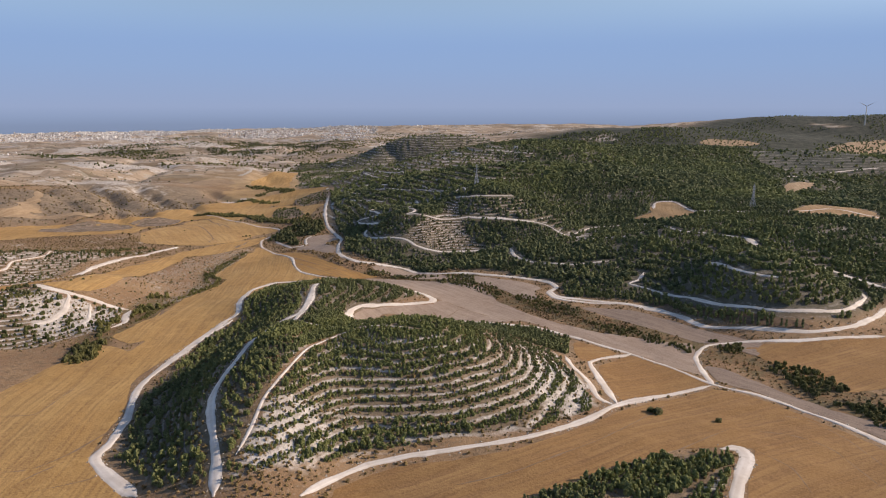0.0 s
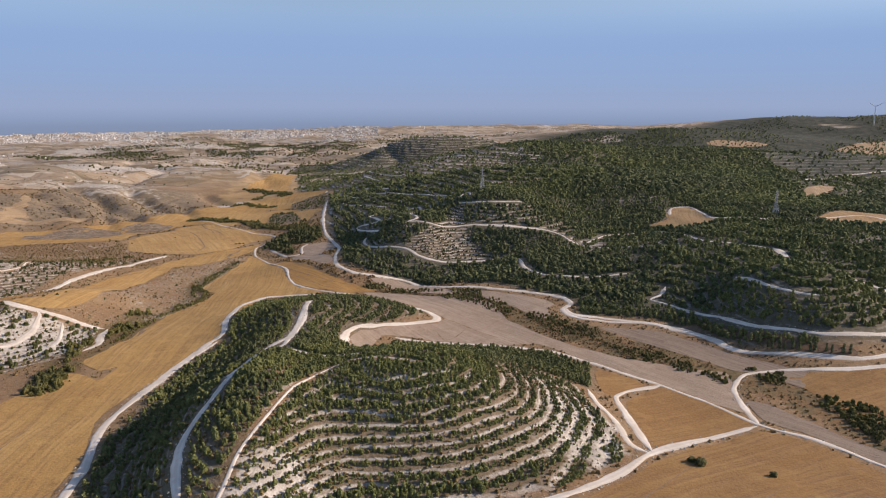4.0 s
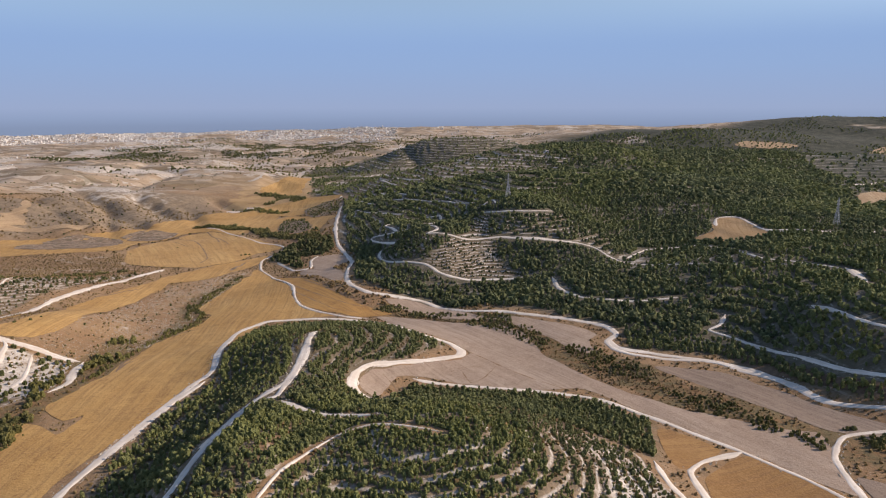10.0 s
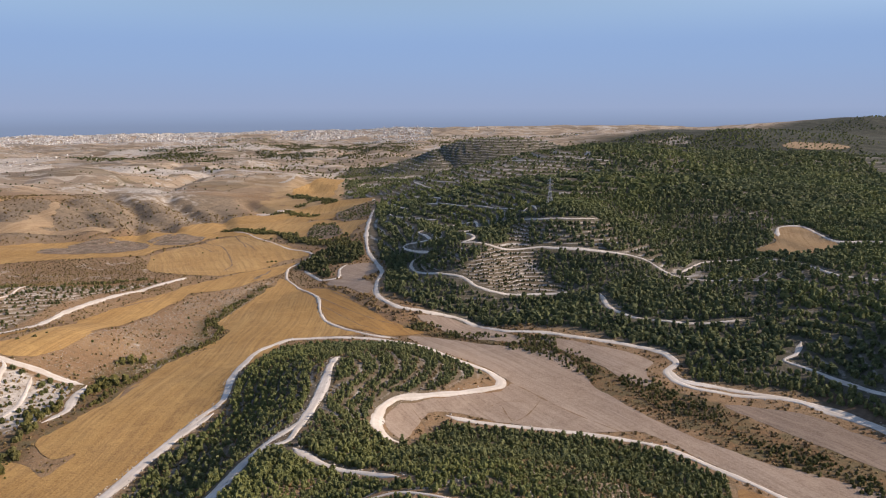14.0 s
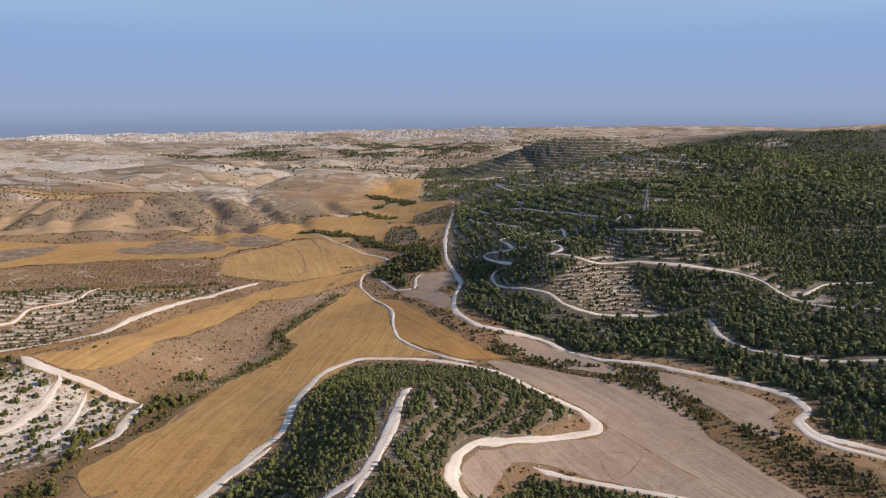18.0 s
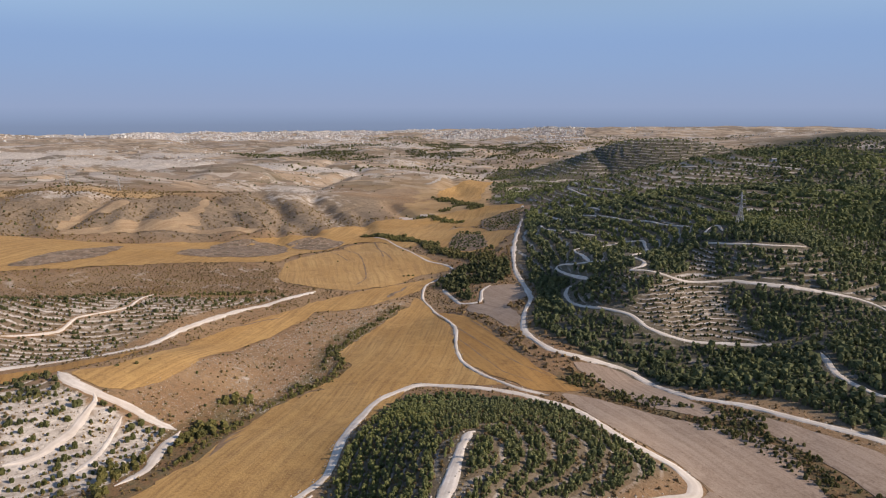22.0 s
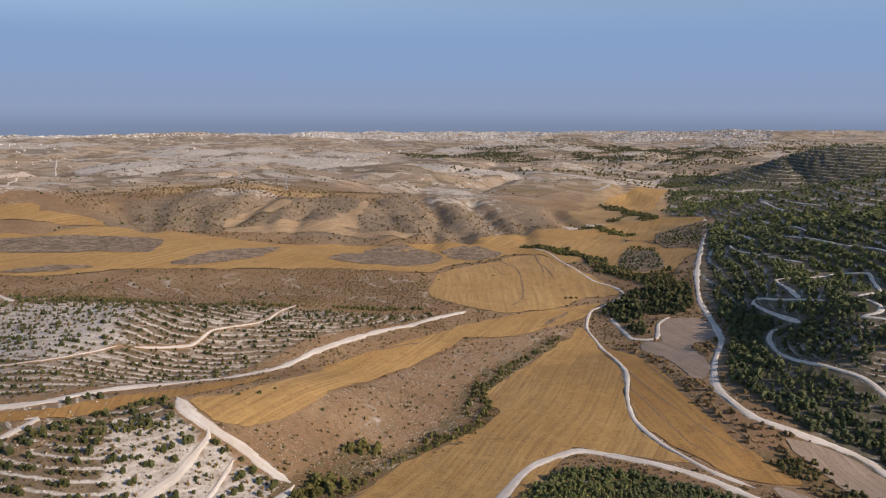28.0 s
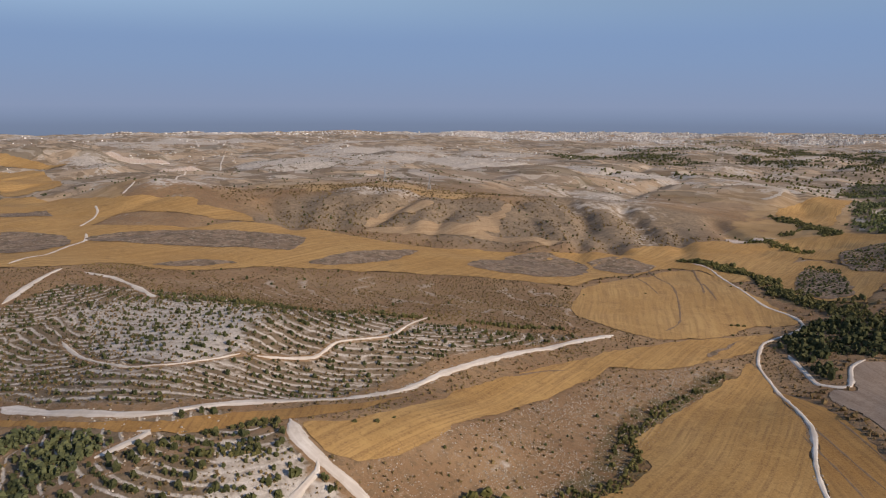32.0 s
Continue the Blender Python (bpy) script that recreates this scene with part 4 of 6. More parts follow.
R_LOBE = [(136, 482), (150, 432), (190, 382), (240, 392), (275, 440), (285, 520), (150, 535)]
SLOPE_E = [(-240, 455), (-236, 500), (-238, 560), (-232, 625), (-205, 670), (-190, 690), (-188, 600), (-180, 540), (-185, 480), (-205, 450)]
FOREST = [(290, 440), (251, 396), (224, 374), (176, 376), (152, 392), (126, 444), (82, 460), (84, 484), (38, 526), (-30, 561), (-88, 611), (-94, 640),
          (-97, 690), (-110, 733), *FOREST_EDGE, (-20, 2150), (700, 2150), (1500, 1900), (1500, 900), (700, 500)]
FOREST_FAR = [(-60, 860), *FOREST_EDGE[2:], (-20, 2150), (150, 1900), (130, 1300), (20, 900)]
WOODS = [ZONE_WOOD_A, ZONE_WOOD_B, ZONE_WOOD_C]
PALE = [ZONE_PALE_B, ZONE_PALE_C, ZONE_PALE_D, ZONE_PALE_E, ZONE_PALE_F, ZONE_PALE_G, ZONE_PALE_H]
for zone in PALE:
    q = np.array(zone, float)
    wide, turned = np.linalg.eigh(np.cov(q.T))
    hill(*q.mean(0), max(40, 1.3 * math.sqrt(wide[1])), max(28, 1.2 * math.sqrt(wide[0])), math.degrees(math.atan2(turned[1, 1], turned[0, 1])), 1.0, 10)
WEST_SLOPE = [(-68, 198), (-92, 205), (-120, 232), (-132, 290), (-133, 385), (-124, 412), (-96, 345), (-70, 318), (-66, 262)]
SPUR_TOP = [(-124, 412), (-132, 450), (-133, 495), (-122, 514), (-60, 516), (-32, 476), (-14, 458), (-38, 424), (-52, 405), (-58, 385), (-96, 345)]
BACK_SLOPE = [(-96, 345), (-58, 385), (-40, 378), (-30, 404), (25, 398), (52, 388), (70, 365), (66, 350), (62, 325), (20, 345), (-30, 338), (-70, 318)]
NEAR_HILL = ZONE_NEAR_HILL
FAR_WOOD = [(-260, 2120), (600, 2080), (1600, 1900), (3600, 2300), (4200, 3400), (2600, 4100), (1500, 3500), (700, 3000), (100, 2560), (-280, 2350)]
BLOCKS = [(A_FRONT, 0.78, 1.85), (C_HILL, 1.0, 1.7), (D_HILL, 0.9, 1.45), (CONE, 1.0, 1.7), (CONE_WEST, 0.75, 1.7), (FAR_TERRACES, 0.75, 3.2),
          (R_LOBE, 0.35, 2.5), (WEST_SLOPE, 0.35, 1.7), (SPUR_TOP, 0.45, 1.7), (NEAR_HILL, 0.75, 1.8), (BACK_SLOPE, 0.2, 2.0), (FOREST, 0.30, 3.2), (FOREST_FAR, 0.62, 5.5), (ZONE_K_EAST, 0.68, 2.2), (ZONE_BROWN_SLOPE, 0.42, 1.6)]


def soft(d, reach):
    return np.clip(0.5 + d / (2 * reach), 0, 1)


def road_gap(x, y):
    """The distance to the edge of the nearest road."""
    gap = np.full(np.shape(x), 60.0)
    for _, wide, line, _ in ROADS:
        px, py = [p[0] for p in line], [p[1] for p in line]
        near = (x > min(px) - 40) & (x < max(px) + 40) & (y > min(py) - 40) & (y < max(py) + 40)
        if near.any():
            gap[near] = np.minimum(gap[near], to_line(x[near], y[near], line) - wide / 2)
    return gap


def field_gap(x, y):
    """The distance to the nearest field; negative in one."""
    gap = np.full(np.shape(x), 60.0)
    for _, _, outline, _ in FIELDS:
        px, py = [p[0] for p in outline], [p[1] for p in outline]
        near = (x > min(px) - 20) & (x < max(px) + 20) & (y > min(py) - 20) & (y < max(py) + 20)
        if near.any():
            gap[near] = np.minimum(gap[near], -within(x[near], y[near], outline))
    return gap


def terraces(x, y, z):
    """Bank strength and level number of the terraces."""
    z = z + 0.55 * waves(x, y, 26, 41) + 0.8 * waves(x, y, 70, 42) + 0.3 * waves(x, y, 9, 43)
    bank, level = np.zeros(x.shape), z / 2.4
    for outline, strength, step in BLOCKS:
        px, py = [p[0] for p in outline], [p[1] for p in outline]
        near = (x > min(px) - 8) & (x < max(px) + 8) & (y > min(py) - 8) & (y < max(py) + 8)
        if near.any():
            k = soft(within(x[near], y[near], outline), 4) * strength
            more = k > bank[near]
            b, l = bank[near], level[near]
            b[more], l[more] = k[more], (z[near] / step)[more]
            bank[near], level[near] = b, l
    # the stony hills over the white road: banks ring their tops
    for outline, tops, gap in ((D_HILL, ((-433, 522, 1.0, 0.62, 36), (-338, 585, 1.0, 0.60, 58), (-560, 470, 1.0, 0.7, 30)), 4.9), (C_HILL, ((-296, 446, 1.0, 1.0, 0),), 5.6)):
        px, py = [p[0] for p in outline], [p[1] for p in outline]
        near = (x > min(px) - 8) & (x < max(px) + 8) & (y > min(py) - 8) & (y < max(py) + 8)
        if not near.any():
            continue
        u, v = x[near], y[near]
        mine = within(u, v, outline) > 0
        ring = np.full(u.shape, 1e9)
        for cx, cy, long_way, short_way, turn in tops:
            c, q = math.cos(math.radians(turn)), math.sin(math.radians(turn))
            ring = np.minimum(ring, np.hypot(((u - cx) * c + (v - cy) * q) * short_way, ((v - cy) * c - (u - cx) * q) * long_way))
        l = level[near]
        l[mine] = (60 - (ring + 2.2 * waves(u, v, 34, 44) + 0.9 * waves(u, v, 13, 45)) / gap)[mine]
        level[near] = l
    return bank, level


def stepped(x, y, gap=None):
    """The ground with its terraces; also bank strength and level."""
    z = land(x, y)
    bank, level = terraces(x, y, z)
    gap = road_gap(x, y) if gap is None else gap
    f = level - np.floor(level)
    rise = np.clip((f - 0.5) / 0.4, 0, 1)
    lift = (rise * rise * (3 - 2 * rise) - f) * np.where(bank > 0, np.minimum(z / np.maximum(level, 1e-6), 6), 0)
    return z + lift * np.clip(bank * 1.3, 0, 1) * np.clip(gap / 5, 0, 1) * 0.9, bank, level


def spaced(*runs):
    """Grid lines from runs of (start, end, step)."""
    out = []
    for a, b, step in runs:
        out.extend(np.arange(a, b - step * 0.5, step))
    return np.array(out + [runs[-1][1]])


def mesh_of(name, verts, faces, mats, smooth_faces=True):
    me = bpy.data.meshes.new(name)
    verts, faces = np.asarray(verts, np.float32), np.asarray(faces, np.int32)
    me.vertices.add(len(verts))
    me.vertices.foreach_set("co", verts.ravel())
    n = faces.shape[1]
    me.loops.add(faces.size)
    me.loops.foreach_set("vertex_index", faces.ravel())
    me.polygons.add(len(faces))
    me.polygons.foreach_set("loop_start", np.arange(0, faces.size, n, dtype=np.int32))
    me.polygons.foreach_set("use_smooth", np.full(len(faces), smooth_faces))
    me.update(calc_edges=True)
    for m in mats:
        me.materials.append(m)
    return me


def give(me, name, values):
    me.attributes.new(name, "FLOAT", "POINT").data.foreach_set("value", np.asarray(values, np.float32))


GRID = {}


def build_ground():
    gx = spaced((-4700, -2600, 75), (-2600, -1100, 26), (-1100, -620, 9), (-620, -160, 3.0), (-160, 125, 1.7), (125, 330, 3.2), (330, 700, 9), (700, 1600, 28),
                (1600, 4700, 80))
    gy = spaced((-4700, -300, 130), (-300, 120, 14), (120, 345, 1.7), (345, 560, 2.2), (560, 800, 3.0), (800, 1300, 6.5), (1300, 2200, 15), (2200, 4800, 45))
    x, y = np.meshgrid(gx, gy)
    keep_r = np.hypot(x + 35, y - 150)
    x, y = x.ravel(), y.ravel()
    gap = road_gap(x, y)
    z, bank, level = stepped(x, y, gap)
    nx, ny = len(gx), len(gy)
    GRID.update(x=gx, y=gy, z=z.reshape(ny, nx))
    z = z - np.clip(-field_gap(x, y) / 3.5, 0, 1) * (0.35 + 0.0007 * np.hypot(x, y - 150))
    i = np.arange(nx * ny).reshape(ny, nx)
    quads = np.stack([i[:-1, :-1], i[:-1, 1:], i[1:, 1:], i[1:, :-1]], -1)
    centre = (keep_r[:-1, :-1] + keep_r[1:, 1:]) / 2
    quads = quads[centre < 4560].reshape(-1, 4)
    me = mesh_of("ground", np.stack([x, y, z], -1), quads, [M_GROUND])
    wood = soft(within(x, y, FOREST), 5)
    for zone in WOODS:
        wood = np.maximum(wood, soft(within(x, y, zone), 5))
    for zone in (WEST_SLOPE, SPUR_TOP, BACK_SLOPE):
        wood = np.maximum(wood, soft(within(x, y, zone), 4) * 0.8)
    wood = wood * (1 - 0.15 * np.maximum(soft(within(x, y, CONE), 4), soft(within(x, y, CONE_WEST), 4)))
    r = np.hypot(x, y - 400)
    far = np.clip((r - 560) / 350, 0, 1)
    open_land = far * (1 - wood)
    marl = soft(within(x, y, SLOPE_E), 8) * 0.22
    marl = np.maximum(marl, open_land * np.clip(0.30 + 0.55 * waves(x, y, 330, 11) + 0.3 * waves(x, y, 120, 12), 0, 1))
    straw = open_land * np.clip(0.42 + 0.5 * waves(x + 0.3 * y, y * 1.8, 420, 21) + 0.35 * waves(x, y * 1.6, 150, 22), 0, 1)
    marl = np.maximum(marl, np.maximum(np.maximum(0.22 * soft(within(x, y, D_HILL), 4), 0.62 * soft(within(x, y, ZONE_D_TOP), 10)), 0.6 * soft(within(x, y, ZONE_C_WHITE), 6)))
    marl = np.maximum(marl, 0.8 * np.maximum(bump(x, y, -56, 222, 16, 22, 0), bump(x, y, 48, 285, 16, 40, 10)))
    hills = soft(within(x, y, ZONE_BROWN_HILLS), 25)
    straw = straw * (1 - hills)
    marl = np.where(hills > 0.5, np.maximum(0.05, np.maximum.reduce([0.5 * soft(within(x, y, ZONE_PALE_CREST), 40), 0.55 * soft(within(x, y, ZONE_WHITE_GULLY), 16), 0.5 * soft(within(x, y, ZONE_ROCKS), 30)])), marl)
    marl = np.maximum(marl, 0.24 * np.maximum(soft(within(x, y, CONE), 5), soft(within(x, y, CONE_WEST), 5)))
    for zone in PALE:
        marl = np.maximum(marl, 0.62 * soft(within(x, y, zone), 24))
    gully = np.zeros(x.shape)
    for line, reach in ((GULLY_MID, 15), (GULLY_RIGHT, 19), (GULLY_LEFT, 9), (GULLY_LOW, 11), (GULLY_UP, 8), (VALLEY_BUSHES, 10), (BUSH_A, 7), (BUSH_B, 9)):
        gully = np.maximum(gully, np.exp(-(to_line(x, y, line) / reach) ** 2))
    maquis = np.maximum(soft(within(x, y, FAR_WOOD), 60), soft(within(x, y, ZONE_DOME), 30))
    maquis = np.maximum(maquis, soft(within(x, y, ZONE_SCRUB_EAST), 60))
    brush = waves(x, y * 0.6, 150, 51) + 0.7 * waves(x, y * 0.6, 55, 52)
    maquis = np.maximum(maquis, 0.85 * soft(within(x, y, ZONE_FAR_BRUSH), 90) * np.clip(0.3 + 1.2 * brush, 0, 0.8))
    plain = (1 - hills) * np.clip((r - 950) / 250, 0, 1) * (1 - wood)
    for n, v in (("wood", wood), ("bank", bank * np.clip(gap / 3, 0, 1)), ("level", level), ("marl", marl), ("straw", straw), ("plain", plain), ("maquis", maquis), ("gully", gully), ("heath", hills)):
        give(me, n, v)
    tagged(new("ground", me), "dry scrub hills with pale limestone terraces and soil", "ground", kind="structure")


build_ground()


def ground_z(x, y):
    """The height of the ground sheet as it is meshed."""
    gx, gy, z = GRID["x"], GRID["y"], GRID["z"]
    i, j = np.clip(np.searchsorted(gx, x) - 1, 0, len(gx) - 2), np.clip(np.searchsorted(gy, y) - 1, 0, len(gy) - 2)
    u, v = (x - gx[i]) / (gx[i + 1] - gx[i]), (y - gy[j]) / (gy[j + 1] - gy[j])
    return z[j, i] * (1 - u) * (1 - v) + z[j, i + 1] * u * (1 - v) + z[j + 1, i] * (1 - u) * v + z[j + 1, i + 1] * u * v


def build_road(name, wide, line, label):
    """A gravel ribbon, a little crowned and uneven at its edges."""
    pts = np.array(line, float)
    seg = np.hypot(*np.diff(pts, axis=0).T)
    run = np.r_[0, np.cumsum(seg)]
    s = np.arange(0, run[-1], 2.0)
    p = np.stack([np.interp(s, run, pts[:, 0]), np.interp(s, run, pts[:, 1])], -1)
    if len(p) < 3:
        return
    d = np.gradient(p, axis=0)
    d /= np.maximum(np.hypot(*d.T), 1e-6)[:, None]
    side = np.stack([-d[:, 1], d[:, 0]], -1)
    across = np.array([-1, -0.72, -0.3, 0.3, 0.72, 1])
    half = wide / 2 * (1 + 0.26 * waves(s, 0 * s, 19, len(name)) + 0.22 * waves(s, 0 * s + 50, 6, len(name)))
    half = half * np.clip(np.minimum(s, s[-1] - s) / 5, 0.25, 1)
    edge = 1.08 + 0.42 * waves(s, 0 * s + 90, 4.5, 7)
    v = p[:, None] + side[:, None] * (across[None, :, None] * half[:, None, None] * np.where(np.abs(across) > 0.9, edge[:, None], 1)[..., None])
    x, y = v[..., 0].ravel(), v[..., 1].ravel()
    z = ground_z(x, y).reshape(len(p), 6) + np.array([-0.25, 0.16, 0.22, 0.22, 0.16, -0.25]) + 0.0004 * np.maximum(np.hypot(p[:, 0], p[:, 1] - 150) - 250, 0)[:, None]
    i = np.arange(len(p) * 6).reshape(-1, 6)
    quads = np.stack([i[:-1, :-1], i[:-1, 1:], i[1:, 1:], i[1:, :-1]], -1).reshape(-1, 4)[:, ::-1]
    me = mesh_of("road", np.stack([x, y, z.ravel()], -1), quads, [M_ROAD])
    give(me, "across", np.tile(across, len(p)))
    tagged(new("road", me), label, "road", kind="structure")


def build_field(name, mat, outline, label, lift=0.0):
    """A field laid over the ground inside its outline."""
    from mathutils.geometry import delaunay_2d_cdt
    ring = np.array([(ax + (bx - ax) * k / 6, ay + (by - ay) * k / 6) for (ax, ay), (bx, by) in zip(outline, outline[1:] + outline[:1]) for k in range(6)])
    far = np.clip(np.hypot(ring[:, 0], ring[:, 1] - 150) / 400, 0.6, 2.5)
    ring = ring + far[:, None] * (1.1 * np.stack([waves(*ring.T, 11, 81), waves(*ring.T, 11, 82)], -1) + 0.6 * np.stack([waves(*ring.T, 4, 83), waves(*ring.T, 4, 84)], -1))
    outline = [tuple(q) for q in ring]
    o = np.array(outline)
    lo, hi = o.min(0), o.max(0)
    step = min(9.0, max(3.5, math.sqrt((hi - lo).prod()) / 60))
    gx, gy = np.meshgrid(np.arange(lo[0], hi[0], step), np.arange(lo[1], hi[1], step))
    gx, gy = gx.ravel(), gy.ravel()
    inner = within(gx, gy, outline) > step * 0.4
    edge = []
    for (ax, ay), (bx, by) in zip(outline, outline[1:] + outline[:1]):
        edge.append((ax, ay))
    pts = [Vector(p) for p in edge] + [Vector(p) for p in zip(gx[inner], gy[inner])]
    made = delaunay_2d_cdt(pts, [], [list(range(len(edge)))], 1, 1e-4)
    v = np.array([(p.x, p.y) for p in made[0]])
    tri = np.array([f for f in made[2] if len(f) == 3])
    d = np.hypot(v[:, 0], v[:, 1] - 150)
    inside = within(v[:, 0], v[:, 1], outline)
    z = ground_z(v[:, 0], v[:, 1]) + np.where(inside > 0.8, 0.08, 0.03) + 0.0002 * d + lift * (0.4 + 0.0012 * d)
    a, b, c = v[tri[:, 0]], v[tri[:, 1]], v[tri[:, 2]]
    flip = (b[:, 0] - a[:, 0]) * (c[:, 1] - a[:, 1]) - (b[:, 1] - a[:, 1]) * (c[:, 0] - a[:, 0]) < 0
    tri[flip] = tri[flip][:, ::-1]
    me = mesh_of(name, np.column_stack([v, z]), tri, [mat])
    tagged(new(name, me), label, "field", kind="structure")


def build_rut(wide, line, pale):
    """A narrow strip of bare earth worn into a field."""
    pts = np.array(line, float)
    run = np.r_[0, np.cumsum(np.hypot(*np.diff(pts, axis=0).T))]
    s = np.arange(0, run[-1], 1.5)
    p = np.stack([np.interp(s, run, pts[:, 0]), np.interp(s, run, pts[:, 1])], -1)
    d = np.gradient(p, axis=0)
    d /= np.maximum(np.hypot(*d.T), 1e-6)[:, None]
    side = np.stack([-d[:, 1], d[:, 0]], -1)
    half = wide / 2 * (1 + 0.5 * waves(s, 0 * s, 7, 3)) * np.clip(np.minimum(s, s[-1] - s) / 6, 0.1, 1)
    v = p[:, None] + side[:, None] * (np.array([-1, 0, 1])[None, :, None] * half[:, None, None])
    x, y = v[..., 0].ravel(), v[..., 1].ravel()
    z = ground_z(x, y).reshape(-1, 3) + np.array([0.05, 0.15, 0.05]) + 0.0005 * np.maximum(np.hypot(p[:, 0], p[:, 1] - 150) - 250, 0)[:, None]
    i = np.arange(len(p) * 3).reshape(-1, 3)
    quads = np.stack([i[:-1, :-1], i[:-1, 1:], i[1:, 1:], i[1:, :-1]], -1).reshape(-1, 4)[:, ::-1]
    tagged(new("dirt_strip", mesh_of("dirt_strip", np.stack([x, y, z.ravel()], -1), quads, [M_RUBBLE if pale else M_DIRT])), "pale stony strip along a terraced slope" if pale else "bare brown earth strip across a field", "ground", kind="structure")


for r in RUTS:
    build_rut(*r)
for r in ROADS:
    build_road(*r)
for f in FIELDS:
    build_field(*f)
for outline in PATCHES:
    build_field("scrub_patch", M_PATCH, outline, "grey stony scrub patch left in a field", 0.25)
build_field("cut_bank", M_CUT, CUT_BANK, "dark brown earth bank cut below a gravel road", 0.1)


# ---- sea and haze round the land ----
def build_backdrop():
    """A ring far behind all: blue sea below, haze above that thins out into the sky."""
    m = bpy.data.materials.new("far sea and haze")
    m.use_nodes = True
    t = m.node_tree
    t.nodes.clear()
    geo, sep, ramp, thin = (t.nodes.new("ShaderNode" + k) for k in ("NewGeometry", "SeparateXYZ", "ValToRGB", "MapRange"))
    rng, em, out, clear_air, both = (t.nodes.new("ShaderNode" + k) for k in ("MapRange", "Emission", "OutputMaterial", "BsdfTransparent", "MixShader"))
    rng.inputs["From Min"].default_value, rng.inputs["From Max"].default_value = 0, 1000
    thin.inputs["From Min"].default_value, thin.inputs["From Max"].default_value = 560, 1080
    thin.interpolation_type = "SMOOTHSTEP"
    # sea, haze and low sky painted as glowing colour, graded by height
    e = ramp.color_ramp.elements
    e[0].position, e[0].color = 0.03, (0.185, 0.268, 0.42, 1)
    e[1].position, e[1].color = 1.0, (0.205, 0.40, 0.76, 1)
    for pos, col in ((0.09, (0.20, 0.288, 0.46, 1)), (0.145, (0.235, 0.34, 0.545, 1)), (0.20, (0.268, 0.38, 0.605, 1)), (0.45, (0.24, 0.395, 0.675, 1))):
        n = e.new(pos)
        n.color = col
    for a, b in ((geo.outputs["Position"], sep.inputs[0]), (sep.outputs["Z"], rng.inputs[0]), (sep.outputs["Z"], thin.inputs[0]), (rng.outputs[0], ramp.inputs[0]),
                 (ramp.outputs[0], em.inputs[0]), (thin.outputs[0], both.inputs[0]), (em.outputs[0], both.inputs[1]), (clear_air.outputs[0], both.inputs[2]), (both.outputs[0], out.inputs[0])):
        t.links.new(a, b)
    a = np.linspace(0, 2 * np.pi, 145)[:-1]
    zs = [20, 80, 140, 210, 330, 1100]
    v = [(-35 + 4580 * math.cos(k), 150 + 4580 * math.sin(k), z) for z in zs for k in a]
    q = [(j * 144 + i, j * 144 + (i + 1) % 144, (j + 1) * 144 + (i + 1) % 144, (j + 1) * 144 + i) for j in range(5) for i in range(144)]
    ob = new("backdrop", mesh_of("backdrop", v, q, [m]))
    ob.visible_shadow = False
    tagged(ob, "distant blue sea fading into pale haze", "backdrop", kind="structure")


build_backdrop()


# ---- trees and shrubs ----
def tufts(rng, count, tall, wide, low, shape):
    """A crown of leafy tufts: three triangles each, pointing outward. Height and width in metres for one of size 1."""
    verts, tris = [], []
    for k in range(count):
        h = low + (1 - low) * ((k + rng.random()) / count)
        f = (h - low) / (1 - low)
        reach = wide / 2 * ((1 - f ** 1.5) ** 0.9 * (0.6 + 0.4 * min(1, f * 5)) if shape == "cone" else math.sqrt(max(0.05, 1 - (2 * f - 0.9) ** 2 * 0.9)))
        a = k * 2.4 + rng.random() * 0.9
        out = reach * (0.55 + 0.55 * rng.random())
        c = np.array([math.cos(a) * out * 0.45, math.sin(a) * out * 0.45, h * tall])
        size = (0.30 + 0.25 * rng.random()) * wide * (1.5 / math.sqrt(count / 12))
        d = np.array([math.cos(a), math.sin(a), 0.25 + 0.8 * rng.random() + f])
        d /= np.linalg.norm(d)
        s = np.cross(d, (0, 0, 1))
        s /= np.linalg.norm(s) + 1e-9
        u = np.cross(s, d)
        ring = [c + size * 0.75 * (math.cos(w) * s + math.sin(w) * u) * (0.7 + 0.5 * rng.random()) for w in (0.4 + rng.random(), 2.5 + rng.random(), 4.6 + rng.random())]
        tip = c + d * max(out * 0.75, size * 0.5)
        n = len(verts)
        verts += [*ring, tip]
        tris += [(n, n + 1, n + 3), (n + 1, n + 2, n + 3), (n + 2, n, n + 3)]
    return np.array(verts), np.array(tris)


def stand(name, places, sizes, crowns, mat, label, category, seed):
    """Many plants in one mesh."""
    rng = np.random.default_rng(seed)
    pick, turn = rng.integers(0, len(crowns), len(places)), rng.random(len(places)) * 6.283
    stretch = 0.85 + 0.35 * rng.random(len(places))
    vs, fs, base = [], [], 0
    for k, (v, f) in enumerate(crowns):
        mine = pick == k
        if not mine.any():
            continue
        c, s = np.cos(turn[mine])[:, None], np.sin(turn[mine])[:, None]
        w = np.stack([v[:, 0] * c - v[:, 1] * s, v[:, 0] * s + v[:, 1] * c, np.broadcast_to(v[:, 2], (mine.sum(), len(v))) * stretch[mine][:, None]], -1)
        w = w * sizes[mine][:, None, None] + places[mine][:, None, :]
        fs.append((f[None] + (np.arange(mine.sum()) * len(v))[:, None, None] + base).reshape(-1, 3))
        vs.append(w.reshape(-1, 3))
        base += mine.sum() * len(v)
    ob = new(name, mesh_of(name, np.concatenate(vs), np.concatenate(fs), [mat], False))
    return tagged(ob, label, category, kind="stuff")


